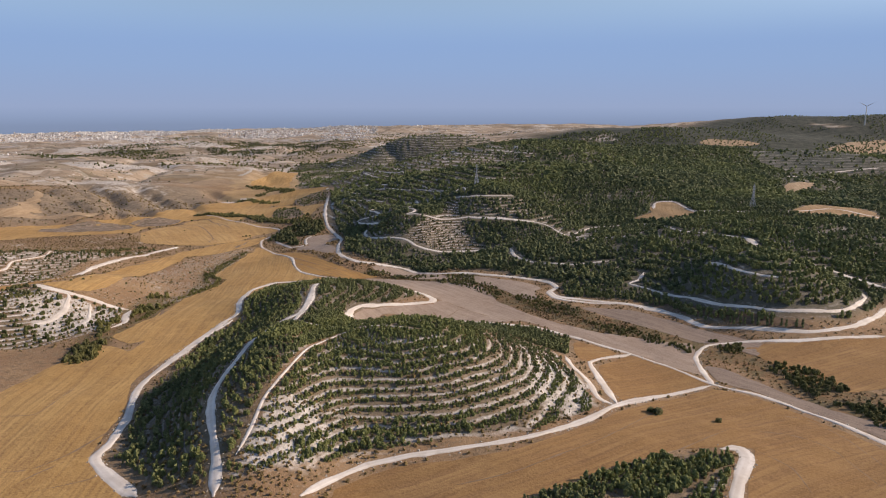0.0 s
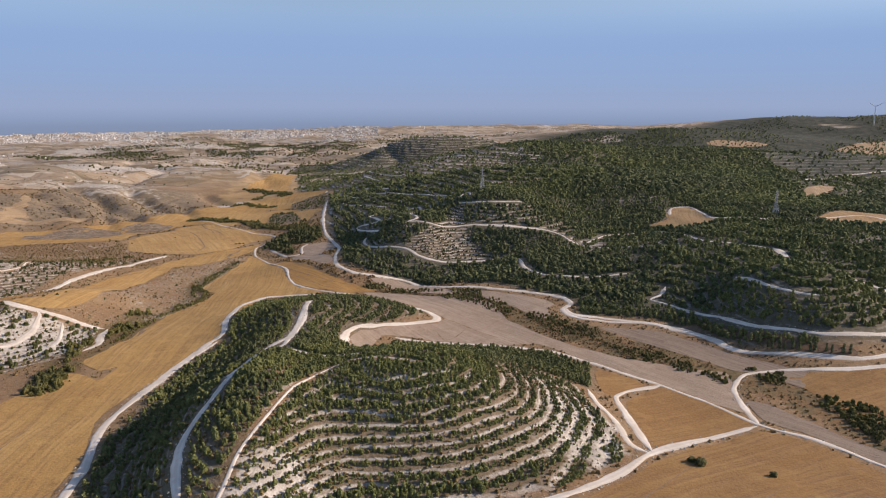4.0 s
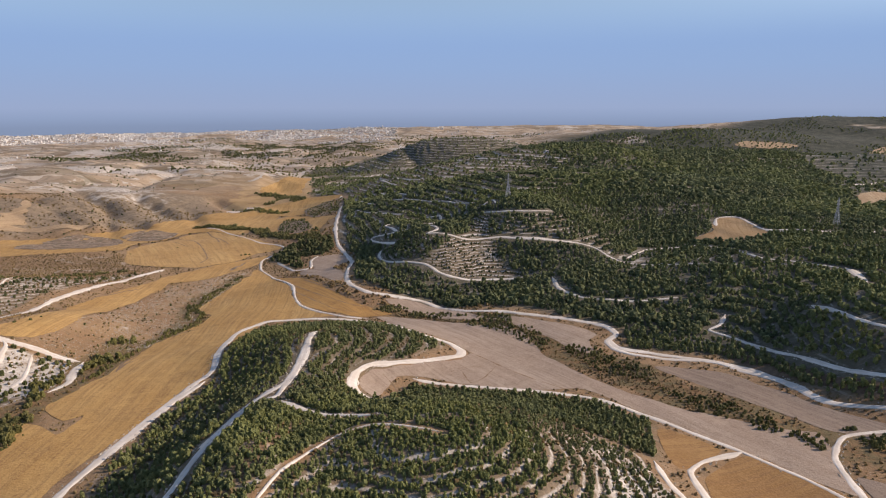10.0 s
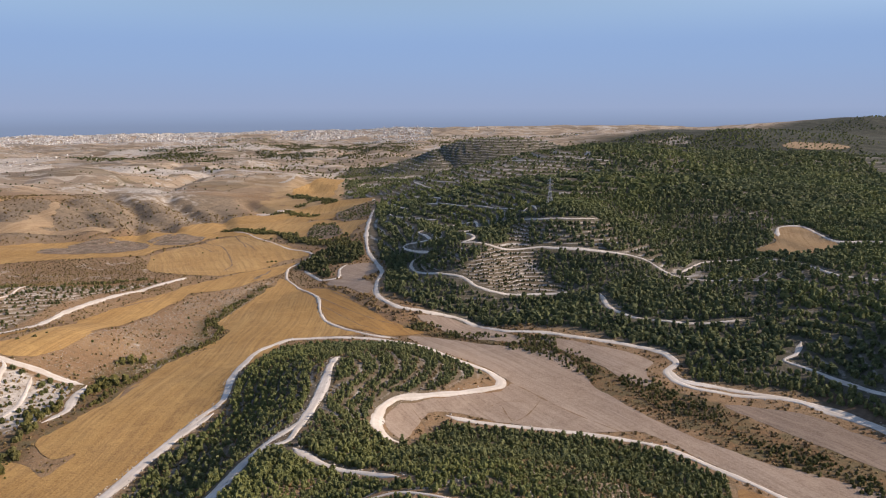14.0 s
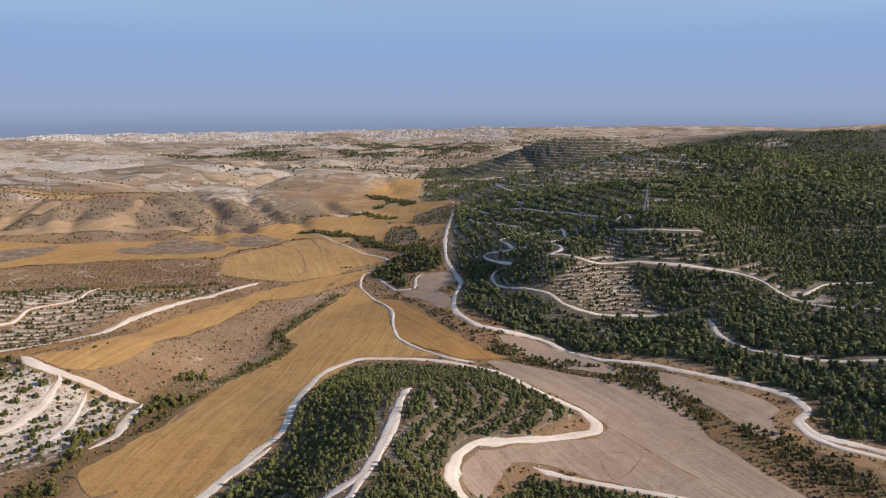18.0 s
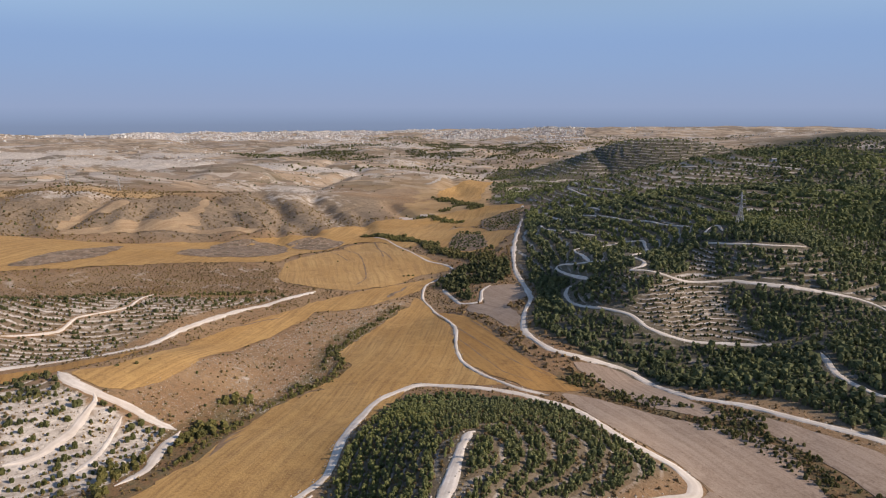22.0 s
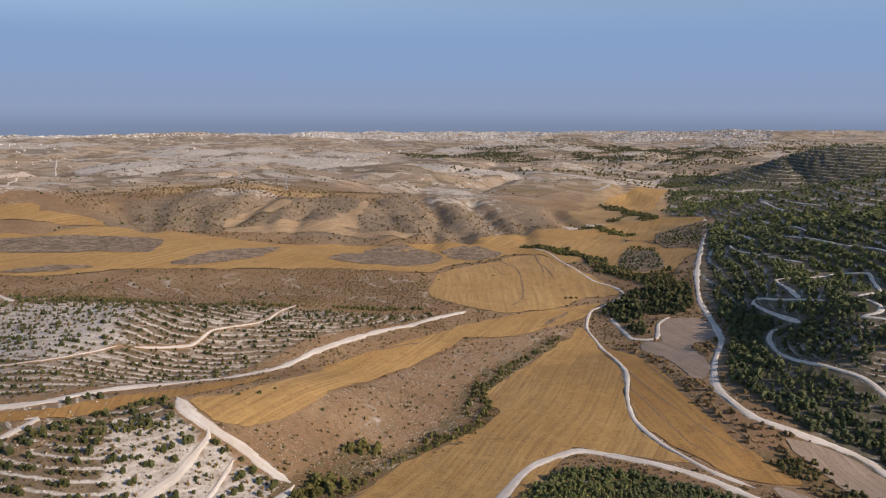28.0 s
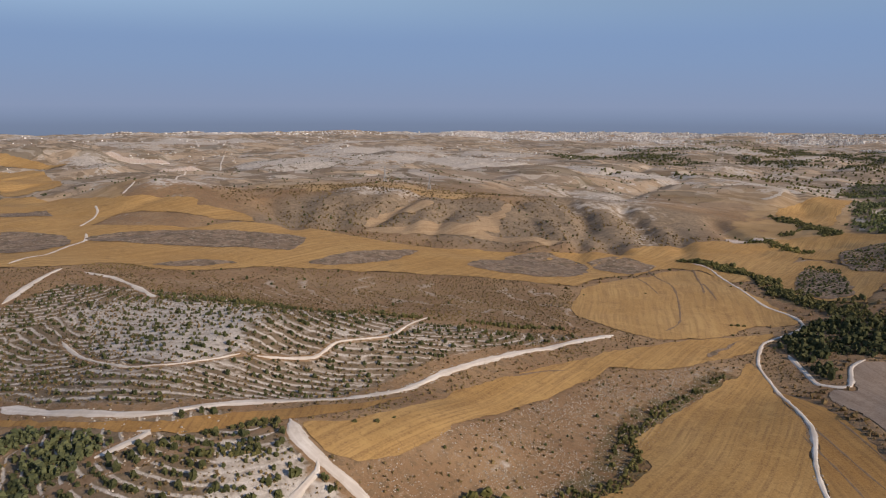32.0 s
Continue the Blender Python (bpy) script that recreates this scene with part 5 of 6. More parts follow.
def scatter(outline, gap, seed, jitter=0.8):
    o = np.array(outline, float)
    lo, hi = o.min(0), o.max(0)
    x, y = np.meshgrid(np.arange(lo[0], hi[0], gap), np.arange(lo[1], hi[1], gap))
    rng = np.random.default_rng(seed)
    x, y = x.ravel() + (rng.random(x.size) - 0.5) * gap * jitter, y.ravel() + (rng.random(x.size) - 0.5) * gap * jitter
    ok = within(x, y, outline) > 0.5
    return x[ok], y[ok]


def clear(x, y, road_room=1.6, field_room=1.0):
    return (road_gap(x, y) > road_room) & (field_gap(x, y) > field_room)


R0 = np.random.default_rng(5)
random.seed(3)
PINES = [[tufts(random.Random(n * 10 + k), c, 1.0 if k < 3 else 0.85, 0.74 if k < 3 else 0.95, 0.03, "cone" if k < 3 else "round") for k in range(7)] for n, c in enumerate((19, 9, 3))]
SHRUBS = [[tufts(random.Random(100 + n * 10 + k), c, 0.8, 1.0, 0.0, "round") for k in range(6)] for n, c in enumerate((24, 10, 5, 3))]
PLACED = {"pine": [[], [], []], "shrub": [[], [], []], "thicket": [[], [], []], "scrub": [[], [], []]}


def plant(kind, x, y, size):
    """Notes plants at places; how finely each is built goes by how far off the valley's head it stands."""
    z = ground_z(x, y) - 0.1
    d = np.hypot(x + 20, y - 150)
    for n, (a, b) in enumerate(((0, 350), (350, 720), (720, 9e9))):
        m = (d >= a) & (d < b)
        PLACED[kind][n].append(np.column_stack([x, y, z, size])[m])


def rows(outline, gap, seed, lo, hi, share=1.0):
    """Places along the terraces, on the flat part of each."""
    x, y = scatter(outline, gap, seed)
    z = land(x, y)
    _, level = terraces(x, y, z)
    f = level - np.floor(level)
    ok = ((f > lo) & (f < hi)) & (np.random.default_rng(seed + 1).random(len(x)) < share) & clear(x, y)
    return x[ok], y[ok]


def sizes(n, lo, hi, seed):
    r = np.random.default_rng(seed).random(n)
    return lo + (hi - lo) * r ** 1.4


def grow():
    for outline, gap, lo, hi, share, small, tall, seed in (
        (A_FRONT, 1.2, 0.0, 0.52, 0.86, 0.7, 1.8, 1), (A_FRONT, 2.2, 0.5, 1.0, 0.4, 0.5, 1.2, 8), (WEST_SLOPE, 1.9, 0.0, 0.62, 0.88, 1.3, 2.9, 2), (SPUR_TOP, 1.5, 0.0, 0.66, 0.92, 1.1, 2.5, 3),
        (BACK_SLOPE, 1.7, 0.0, 0.95, 0.95, 1.2, 2.8, 4), (NEAR_HILL, 1.6, 0.0, 0.8, 0.9, 1.4, 3.0, 5), (R_LOBE, 2.3, 0.0, 0.62, 0.85, 1.6, 3.6, 6)):
        x, y = rows(outline, gap, seed, lo, hi, share)
        plant("pine", x, y, sizes(len(x), small, tall, seed))
    x, y = scatter([(-48, 214), (-20, 228), (12, 236), (8, 243), (-22, 240), (-50, 226)], 2.4, 7)
    ok = clear(x, y)
    plant("pine", x[ok], y[ok], sizes(ok.sum(), 1.5, 2.9, 7))
    x, y = scatter([(-98, 348), (-84, 300), (-78, 250), (-60, 245), (-48, 320), (-50, 345), (-75, 352)], 1.8, 17)
    ok = clear(x, y)
    plant("pine", x[ok], y[ok], sizes(ok.sum(), 0.8, 2.1, 17))
    x, y = scatter(A_FRONT, 1.6, 9)
    ok = (land(x, y) > 96 + 1.5 * waves(x, y, 20, 28)) & (R0.random(len(x)) < 0.85) & clear(x, y)
    plant("pine", x[ok], y[ok], sizes(ok.sum(), 0.9, 2.2, 9))
    # the wooded hill, thinner on its terraces
    x, y = scatter([(-180, 1100), (-120, 775), *FOREST[:14][::-1], (700, 500), (900, 1100)], 2.8, 11)
    ok = within(x, y, FOREST) > 1
    x, y = x[ok], y[ok]
    z = land(x, y)
    bank, level = terraces(x, y, z)
    f = level - np.floor(level)
    thin = np.random.default_rng(12).random(len(x))
    patch = waves(x, y, 70, 31) * 0.5 + waves(x, y, 24, 32) * 0.5
    keep = clear(x, y, 3.2) & ((within(x, y, ZONE_SCRUB_EAST) < 70 * waves(x, y, 90, 37)) | (thin < 0.12)) & (within(x, y, R_LOBE) < 0) & np.where(bank > 0.2, (f < np.where(bank > 0.34, 0.64, 0.80 + 0.3 * (thin > 0.4))) & (thin < np.where(bank > 0.77, 0.0, np.where(bank > 0.64, 0.84, np.where(bank > 0.4, 0.8, 0.95 + 0.5 * patch)))), thin < 0.84 + 0.5 * patch)
    plant("pine", x[keep], y[keep], sizes(keep.sum(), 1.7, 4.1, 13) * np.where(patch[keep] > -0.2, 1.0, 0.8))
    x, y = scatter([(-500, 1100), (900, 1100), (1500, 1000), (1500, 1900), (700, 2150), (-500, 2150)], 4.9, 14)
    inside = within(x, y, FOREST)
    inside = np.maximum(inside, np.max([within(x, y, zone) for zone in WOODS], axis=0) * 3)
    step = terraces(x, y, land(x, y))[1] % 1
    thin = np.random.default_rng(15).random(len(x))
    keep = (inside > 0) & ((x < 200) & (y < 1700) | (R0.random(len(x)) < 0.72)) & (thin < np.clip(inside / 50, 0.35, 1) * (0.95 + 0.5 * waves(x, y, 160, 33) + 0.3 * waves(x, y, 40, 34))) & (within(x, y, ZONE_DOME) < 0) & ((step < 0.6) | (thin < 0.16) | (x > 130 + 60 * waves(x, y, 50, 36))) & clear(x, y, 3.0) & ((within(x, y, ZONE_SCRUB_EAST) < 70 * waves(x, y, 90, 37)) | (thin < 0.12))
    plant("pine", x[keep], y[keep], sizes(keep.sum(), 1.8, 4.4, 16) * np.where(x[keep] > 130, 1.1, 0.8))
    for outline, gap, lo, hi, seed in (([(-260, 2080), (900, 2080), (900, 2900), (100, 2600)], 13, 3.5, 6.5, 18), ([(900, 2000), (3500, 2350), (4000, 3300), (2500, 3900), (900, 2950)], 20, 3.5, 5.5, 19)):
        x, y = scatter(outline, gap, seed, 1.0)
        ok = (waves(x, y, 210, 35) + 0.6 * waves(x, y, 70, 36) > -0.25) & (within(x, y, FOREST) < 0) & (np.hypot(x + 35, y - 150) < 4500)
        plant("pine", x[ok], y[ok], sizes(ok.sum(), lo, hi, seed))
    # low shrubs on the pale terraces
    for outline, gap, hi, share, small, tall, seed in ((C_HILL, 2.2, 0.42, 0.75, 1.2, 2.8, 21), (D_HILL, 2.0, 0.5, 0.46, 0.8, 2.1, 22), (CONE, 1.8, 0.6, 0.75, 0.7, 1.6, 23), (CONE_WEST, 1.8, 0.6, 0.7, 0.7, 1.7, 27)):
        x, y = rows(outline, gap, seed, 0.1, hi, share)
        plant("shrub", x, y, sizes(len(x), small, tall, seed))
    x, y = scatter(ZONE_LEFT_WOOD, 2.6, 25)
    ok = clear(x, y) & (waves(x, y, 12, 26) > -0.3)
    plant("pine", x[ok], y[ok], sizes(ok.sum(), 1.6, 3.4, 25))
    x, y = scatter(SLOPE_E, 4.0, 24)
    keep = clear(x, y) & (R0.random(len(x)) < 0.14)
    plant("shrub", x[keep], y[keep], sizes(keep.sum(), 0.4, 1.2, 24))
    # gullies full of brush
    for line, reach, gap, small, tall, seed in ((GULLY_MID, 10, 1.9, 0.4, 2.1, 41), (GULLY_LEFT, 3.4, 1.8, 0.5, 2.0, 42), (GULLY_RIGHT, 17, 1.6, 0.6, 2.7, 43), (GULLY_UP, 2.6, 1.9, 0.4, 1.9, 44),
                                                (HEDGE_BACK, 4, 2.4, 1.2, 2.6, 45), (VALLEY_BUSHES, 9, 3.5, 1.4, 3.2, 46), (GULLY_LOW, 8, 1.7, 0.8, 3.2, 50), (RIM_A, 3.5, 2.0, 0.9, 2.4, 53), (RIM_B, 4.5, 2.2, 0.9, 2.4, 54), (BUSH_A, 6, 2.2, 1.2, 3.0, 47), (BUSH_B, 8, 2.2, 1.0, 3.0, 48), (BUSH_C, 8, 2.6, 1.2, 3.0, 49), (BUSH_D, 9, 2.4, 1.0, 2.8, 55), (BUSH_E, 8, 2.3, 1.0, 2.8, 56), (BUSH_F, 12, 2.8, 1.0, 3.0, 57), (BUSH_G, 12, 3.0, 1.2, 3.2, 58)):
        px, py = [p[0] for p in line], [p[1] for p in line]
        box = [(min(px) - 20, min(py) - 20), (max(px) + 20, min(py) - 20), (max(px) + 20, max(py) + 20), (min(px) - 20, max(py) + 20)]
        x, y = scatter(box, gap, seed)
        d = to_line(x, y, line)
        ok = (d < reach * (0.75 + 0.9 * waves(x, y, 24, seed))) & (R0.random(len(x)) < (1.1 - 0.5 * d / reach) * (1 + 0.6 * waves(x, y, 7, seed + 5))) & (road_gap(x, y) > 1.5) & (waves(x, y, 14, seed + 9) > -0.45)
        plant("thicket", x[ok], y[ok], sizes(ok.sum(), small, tall, seed))
    x, y = scatter(GROVE, 3.3, 51)
    ok = (road_gap(x, y) > 1.5) & (waves(x, y, 17, 52) > -0.75) & (R0.random(len(x)) < np.clip(within(x, y, GROVE) / 6, 0.4, 1))
    plant("shrub", x[ok], y[ok], sizes(ok.sum(), 1.5, 4.4, 51))
    for plot, seed in (([(-230, 1075), (-212, 1106), (-185, 1130), (-166, 983), (-195, 972)], 115), ([(-233, 950), (-242, 1013), (-207, 982), (-174, 864), (-197, 855), (-215, 878)], 116)):
        x, y = scatter(plot, 4.0, seed)
        plant("shrub", x, y, sizes(len(x), 0.8, 2.2, seed))
    # single shrubs over the open country
    rng = np.random.default_rng(61)
    x, y = -rng.random(2300) * 1300 - 120, rng.random(2300) * 1100 + 520
    ok = (within(x, y, FOREST) < -5) & (road_gap(x, y) > 1.5) & (waves(x, y, 90, 62) > -0.1) & (field_gap(x, y) > 0.5)
    plant("shrub", x[ok], y[ok], sizes(ok.sum(), 0.7, 2.4, 63))

    r, lean = 1150 + 2200 * rng.random(6000), radians(1) * (10 + 70 * rng.random(6000))
    x, y = -35 - r * np.sin(lean), 150 + r * np.cos(lean)
    ok = (waves(x, y, 120, 67) + 0.5 * waves(x, y, 40, 68) > 0.4) & (within(x, y, FOREST) < -10) & (field_gap(x, y) > 0)
    plant("shrub", x[ok], y[ok], sizes(ok.sum(), 0.8, 2.4, 69))
    # dark groves dotted over the far plain
    r, lean = 1500 + 2300 * rng.random(14000) ** 0.8, radians(1) * (-12 + 60 * rng.random(14000))
    x, y = -35 - r * np.sin(lean), 150 + r * np.cos(lean)
    ok = (waves(x, y, 260, 64) * 0.6 + waves(x, y, 90, 65) * 0.6 > 0.08 + 0.8 * np.clip((np.degrees(lean) - 18) / 14, 0, 1)) & (within(x, y, FOREST) < -10)
    plant("thicket", x[ok], y[ok], sizes(ok.sum(), 2.5, 5.0, 66))

    x, y = scatter(ZONE_FAR_BRUSH, 14, 111, 1.0)
    ok = waves(x, y * 0.6, 150, 51) + 0.7 * waves(x, y * 0.6, 55, 52) > 0.05
    plant("shrub", x[ok], y[ok], sizes(ok.sum(), 2.5, 5.0, 112))
    x, y = scatter(ZONE_DOME, 13, 113, 1.0)
    plant("pine", x, y, sizes(len(x), 1.8, 3.6, 114))
    # dry thorny scrub over all rough ground
    for box, gap, seed in (([(-620, 360), (-150, 360), (-150, 760), (-620, 760)], 2.3, 101), ([(-140, 190), (130, 190), (130, 530), (-140, 530)], 1.9, 102), ([(-900, 760), (-140, 760), (-140, 1120), (-900, 1120)], 5.6, 103),
                           ([(130, 250), (330, 250), (330, 560), (130, 560)], 2.6, 104), ([(-150, 530), (130, 530), (130, 900), (-150, 900)], 3.0, 105)):
        x, y = scatter(box, gap, seed, 1.0)
        rng = np.random.default_rng(seed)
        ok = (rng.random(len(x)) < 0.62 + 0.4 * waves(x, y, 22, seed) + 0.3 * waves(x, y, 60, seed + 1)) & clear(x, y, 0.8, 0.6) & (within(x, y, FOREST) < 0) & ((within(x, y, SLOPE_E) < 0) | (rng.random(len(x)) < 0.35))
        far = 0.8 if gap < 3 else 1.5
        plant("scrub", x[ok], y[ok], sizes(ok.sum(), 0.35 * far, 1.15 * far, seed))


grow()
for kind, crowns, mat, label, cat in (("pine", PINES, M_PINE, "young dark green pines covering the slopes", "trees"), ("shrub", SHRUBS, M_BUSH, "dark olive shrubs on terraces and scrub", "shrubs"),
                                      ("thicket", SHRUBS, M_GREEN, "dense green brush along the gullies", "shrubs"),
                                      ("scrub", [SHRUBS[3]] * 3, M_DRY, "low dry thorny scrub on rough slopes", "scrub")):
    for n in range(3):
        p = np.concatenate(PLACED[kind][n]) if PLACED[kind][n] else np.zeros((0, 4))
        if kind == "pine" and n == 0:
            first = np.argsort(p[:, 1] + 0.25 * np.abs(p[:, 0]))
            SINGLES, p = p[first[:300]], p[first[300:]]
        # the nearest pine stand takes the lightened needles
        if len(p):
            stand(kind + "_stand", p[:, :3], p[:, 3], crowns[n], M_PINE_LIT if kind == "pine" and n == 0 else mat, label, cat, n + 70)


# ---- things ----
def part(name, bm, material, parent, label=""):
    """Links a bmesh as one mesh under a thing or a part."""
    me = bpy.data.meshes.new(name)
    bm.to_mesh(me)
    bm.free()
    me.materials.append(material)
    ob = new(name, me)
    ob.parent = parent
    return tagged(ob, label)


def shaped(name, v, f, material, parent, label=""):
    ob = new(name, mesh_of(name, v, f, [material], False))
    ob.parent = parent
    return tagged(ob, label)


def thing(name, x, y, label, category, group="", turn=0.0, sink=0.1):
    ob = new(name)
    ob.matrix_world = pose(x, y, float(ground_z(np.array([float(x)]), np.array([float(y)]))[0]) - sink, 0, 0, turn)
    return tagged(ob, label, category, group)


def beam(bm, a, b, wide):
    """A square bar from a to b."""
    a, b = Vector(a), Vector(b)
    d = (b - a).normalized()
    s = d.cross(Vector((0, 0, 1)))
    s = (s if s.length > 0.01 else Vector((1, 0, 0))).normalized() * wide / 2
    u = d.cross(s).normalized() * wide / 2
    v = [bm.verts.new(p + i * s + j * u) for p in (a, b) for i, j in ((-1, -1), (1, -1), (1, 1), (-1, 1))]
    for k in range(4):
        bm.faces.new((v[k], v[(k + 1) % 4], v[4 + (k + 1) % 4], v[4 + k]))
    bm.faces.new(v[3::-1])
    bm.faces.new(v[4:])


def box(bm, lo, hi):
    v = [bm.verts.new((x, y, z)) for z in (lo[2], hi[2]) for x, y in ((lo[0], lo[1]), (hi[0], lo[1]), (hi[0], hi[1]), (lo[0], hi[1]))]
    for f in ((3, 2, 1, 0), (4, 5, 6, 7), (0, 1, 5, 4), (1, 2, 6, 5), (2, 3, 7, 6), (3, 0, 4, 7)):
        bm.faces.new([v[k] for k in f])


def tube(bm, points, radii, sides=8):
    """A round tapering body along points."""
    rings = []
    for k, (p, r) in enumerate(zip(points, radii)):
        p = Vector(p)
        d = (Vector(points[min(k + 1, len(points) - 1)]) - Vector(points[max(k - 1, 0)])).normalized()
        s = d.cross(Vector((0.13, 1, 0.07))).normalized()
        u = d.cross(s)
        rings.append([bm.verts.new(p + r * (math.cos(w) * s + math.sin(w) * u)) for w in (2 * math.pi * i / sides for i in range(sides))])
    for a, b in zip(rings, rings[1:]):
        for i in range(sides):
            bm.faces.new((a[i], a[(i + 1) % sides], b[(i + 1) % sides], b[i]))
    bm.faces.new(rings[0][::-1])
    bm.faces.new(rings[-1])


def pylon(x, y, high, turn, label):
    """A lattice power pylon: four legs, braces, three pairs of arms with insulators."""
    ob = thing("power_pylon", x, y, label, "pylon", "power line pylons", turn)
    k = high / 24

    def half(z):
        return (2.3 - 1.85 * min(1, z / 15)) * k if z < 15 else 0.45 * k

    corners = ((1, 1), (-1, 1), (-1, -1), (1, -1))
    for sx, sy in corners:
        bm = bmesh.new()
        beam(bm, (sx * half(0), sy * half(0), 0), (sx * half(15), sy * half(15), 15 * k), 0.30 * k)
        beam(bm, (sx * half(15), sy * half(15), 15 * k), (sx * 0.12 * k, sy * 0.12 * k, 24 * k), 0.24 * k)
        part("leg", bm, M_STEEL, ob)
    levels = [0, 4, 7.5, 10.5, 13, 15, 17.5, 20, 22]
    for a, b in zip(levels, levels[1:]):
        bm = bmesh.new()
        for (ax, ay), (bx, by) in zip(corners, corners[1:] + corners[:1]):
            ha, hb = half(a), half(b)
            beam(bm, (ax * ha, ay * ha, a * k), (bx * hb, by * hb, b * k), 0.13 * k)
            beam(bm, (bx * ha, by * ha, a * k), (ax * hb, ay * hb, b * k), 0.13 * k)
            beam(bm, (ax * hb, ay * hb, b * k), (bx * hb, by * hb, b * k), 0.13 * k)
        part("brace", bm, M_STEEL, ob)
    for z, reach in ((15.5, 3.2), (18.3, 2.8), (21, 2.3)):
        for s in (-1, 1):
            bm = bmesh.new()
            for w in (-0.4, 0.4):
                beam(bm, (s * 0.3 * k, w * k, z * k), (s * reach * k, 0, (z + 0.2) * k), 0.16 * k)
                beam(bm, (s * 0.3 * k, w * k, (z + 1.1) * k), (s * reach * k, 0, (z + 0.2) * k), 0.13 * k)
            arm = part("arm", bm, M_STEEL, ob)
            bm = bmesh.new()
            tube(bm, [(s * reach * k, 0, (z + 0.2) * k), (s * reach * k, 0, (z - 0.6) * k), (s * reach * k, 0, (z - 1.2) * k)], [0.05 * k, 0.16 * k, 0.05 * k], 6)
            part("insulator", bm, M_STONE, arm, "pale insulator string")
    return ob


pylon(36, 757, 24, 20, "grey steel lattice pylon on the terraced hilltop")
pylon(309, 694, 24, 35, "grey steel lattice pylon among the pines")
pylon(-752, 1043, 24, 40, "distant grey lattice pylon on dry hills")
pylon(-830, 1030, 24, 40, "distant grey lattice pylon on dry hills")


def turbine(x, y, high):
    ob = thing("wind_turbine", x, y, "tall white wind turbine on a far wooded ridge", "wind turbine", turn=-30)
    bm = bmesh.new()
    tube(bm, [(0, 0, 0), (0, 0, high * 0.5), (0, 0, high)], [2.6, 2.1, 1.5], 12)
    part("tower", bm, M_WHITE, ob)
    bm = bmesh.new()
    tube(bm, [(0, 3.5, high + 1.5), (0, 0, high + 1.6), (0, -4, high + 1.6)], [1.3, 1.9, 1.7], 10)
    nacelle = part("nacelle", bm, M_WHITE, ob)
    bm = bmesh.new()
    tube(bm, [(0, -4, high + 1.6), (0, -5.5, high + 1.6), (0, -6.6, high + 1.6)], [1.5, 1.3, 0.3], 10)
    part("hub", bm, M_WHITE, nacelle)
    for a in (radians(30), radians(150), radians(270)):
        d = Vector((math.cos(a), 0, math.sin(a)))
        c = Vector((0, -5.2, high + 1.6))
        bm = bmesh.new()
        tube(bm, [c + d * 1, c + d * 8, c + d * 22, c + d * 36], [0.9, 1.5, 0.9, 0.25], 6)
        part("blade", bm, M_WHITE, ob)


turbine(1790, 3020, 78)


def house(name, x, y, wide, deep, high, turn, label, category, group, roof="gable"):
    """A small farm building with walls, roof, door and windows."""
    ob = thing(name, x, y, label, category, group, turn, 0.4)
    w, d = wide / 2, deep / 2
    for n, (lo, hi) in enumerate((((-w, -d, 0), (w, -d + 0.3, high)), ((-w, d - 0.3, 0), (w, d, high)), ((-w, -d + 0.3, 0), (-w + 0.3, d - 0.3, high)), ((w - 0.3, -d + 0.3, 0), (w, d - 0.3, high)))):
        bm = bmesh.new()
        box(bm, lo, hi)
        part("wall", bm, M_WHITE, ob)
    bm = bmesh.new()
    rise = deep * 0.22 if roof == "gable" else 0.35
    v = [bm.verts.new(p) for p in ((-w - 0.4, -d - 0.4, high), (w + 0.4, -d - 0.4, high), (w + 0.4, d + 0.4, high), (-w - 0.4, d + 0.4, high),
                                   (-w - 0.4, 0, high + rise), (w + 0.4, 0, high + rise))]
    for f in ((3, 2, 1, 0), (0, 1, 5, 4), (2, 3, 4, 5), (1, 2, 5), (3, 0, 4)):
        bm.faces.new([v[k] for k in f])
    part("roof", bm, M_ROOF, ob)
    bm = bmesh.new()
    box(bm, (-0.6, -d - 0.06, 0), (0.6, -d + 0.05, min(2.1, high - 0.3)))
    part("door", bm, M_BARK, ob)
    for s in (-0.55, 0.55):
        bm = bmesh.new()
        box(bm, (s * w - 0.6, -d - 0.05, 1.0), (s * w + 0.6, -d + 0.05, min(2.2, high - 0.4)))
        part("window", bm, M_STEEL, ob)
    return ob


for x, y, w, d, h, t in ((-338, 1118, 22, 9, 3.5, 20), (-352, 1126, 12, 8, 3.2, 25), (-322, 1124, 9, 7, 3.0, 10)):
    house("farm_building", x, y, w, d, h, t, "low white farm building beside golden fields", "farm building", "valley farm buildings")
house("hilltop_hut", 128, 1240, 5, 4, 3.0, 15, "small white hut on the wooded crest", "hut", "")
(sx, sy), (ex, ey) = SHEDS
turn = math.degrees(math.atan2(ey - sy, ex - sx)) - 62
shed = house("farm_shed", sx, sy, 7, 45, 3.0, turn, "long pale farm shed on the open plain", "shed", "rows of farm sheds")
for k in range(1, 12):
    cx, cy = sx + (ex - sx) * k / 11, sy + (ey - sy) * k / 11
    copy_thing(shed, pose(cx, cy, float(ground_z(cx, cy)) - 0.4, 0, 0, turn))
(sx, sy), (ex, ey) = SHEDS_LOW
for k in range(6):
    cx, cy = sx + (ex - sx) * k / 5, sy + (ey - sy) * k / 5
    copy_thing(shed, pose(cx, cy, float(ground_z(cx, cy)) - 0.4, 0, 0, turn))


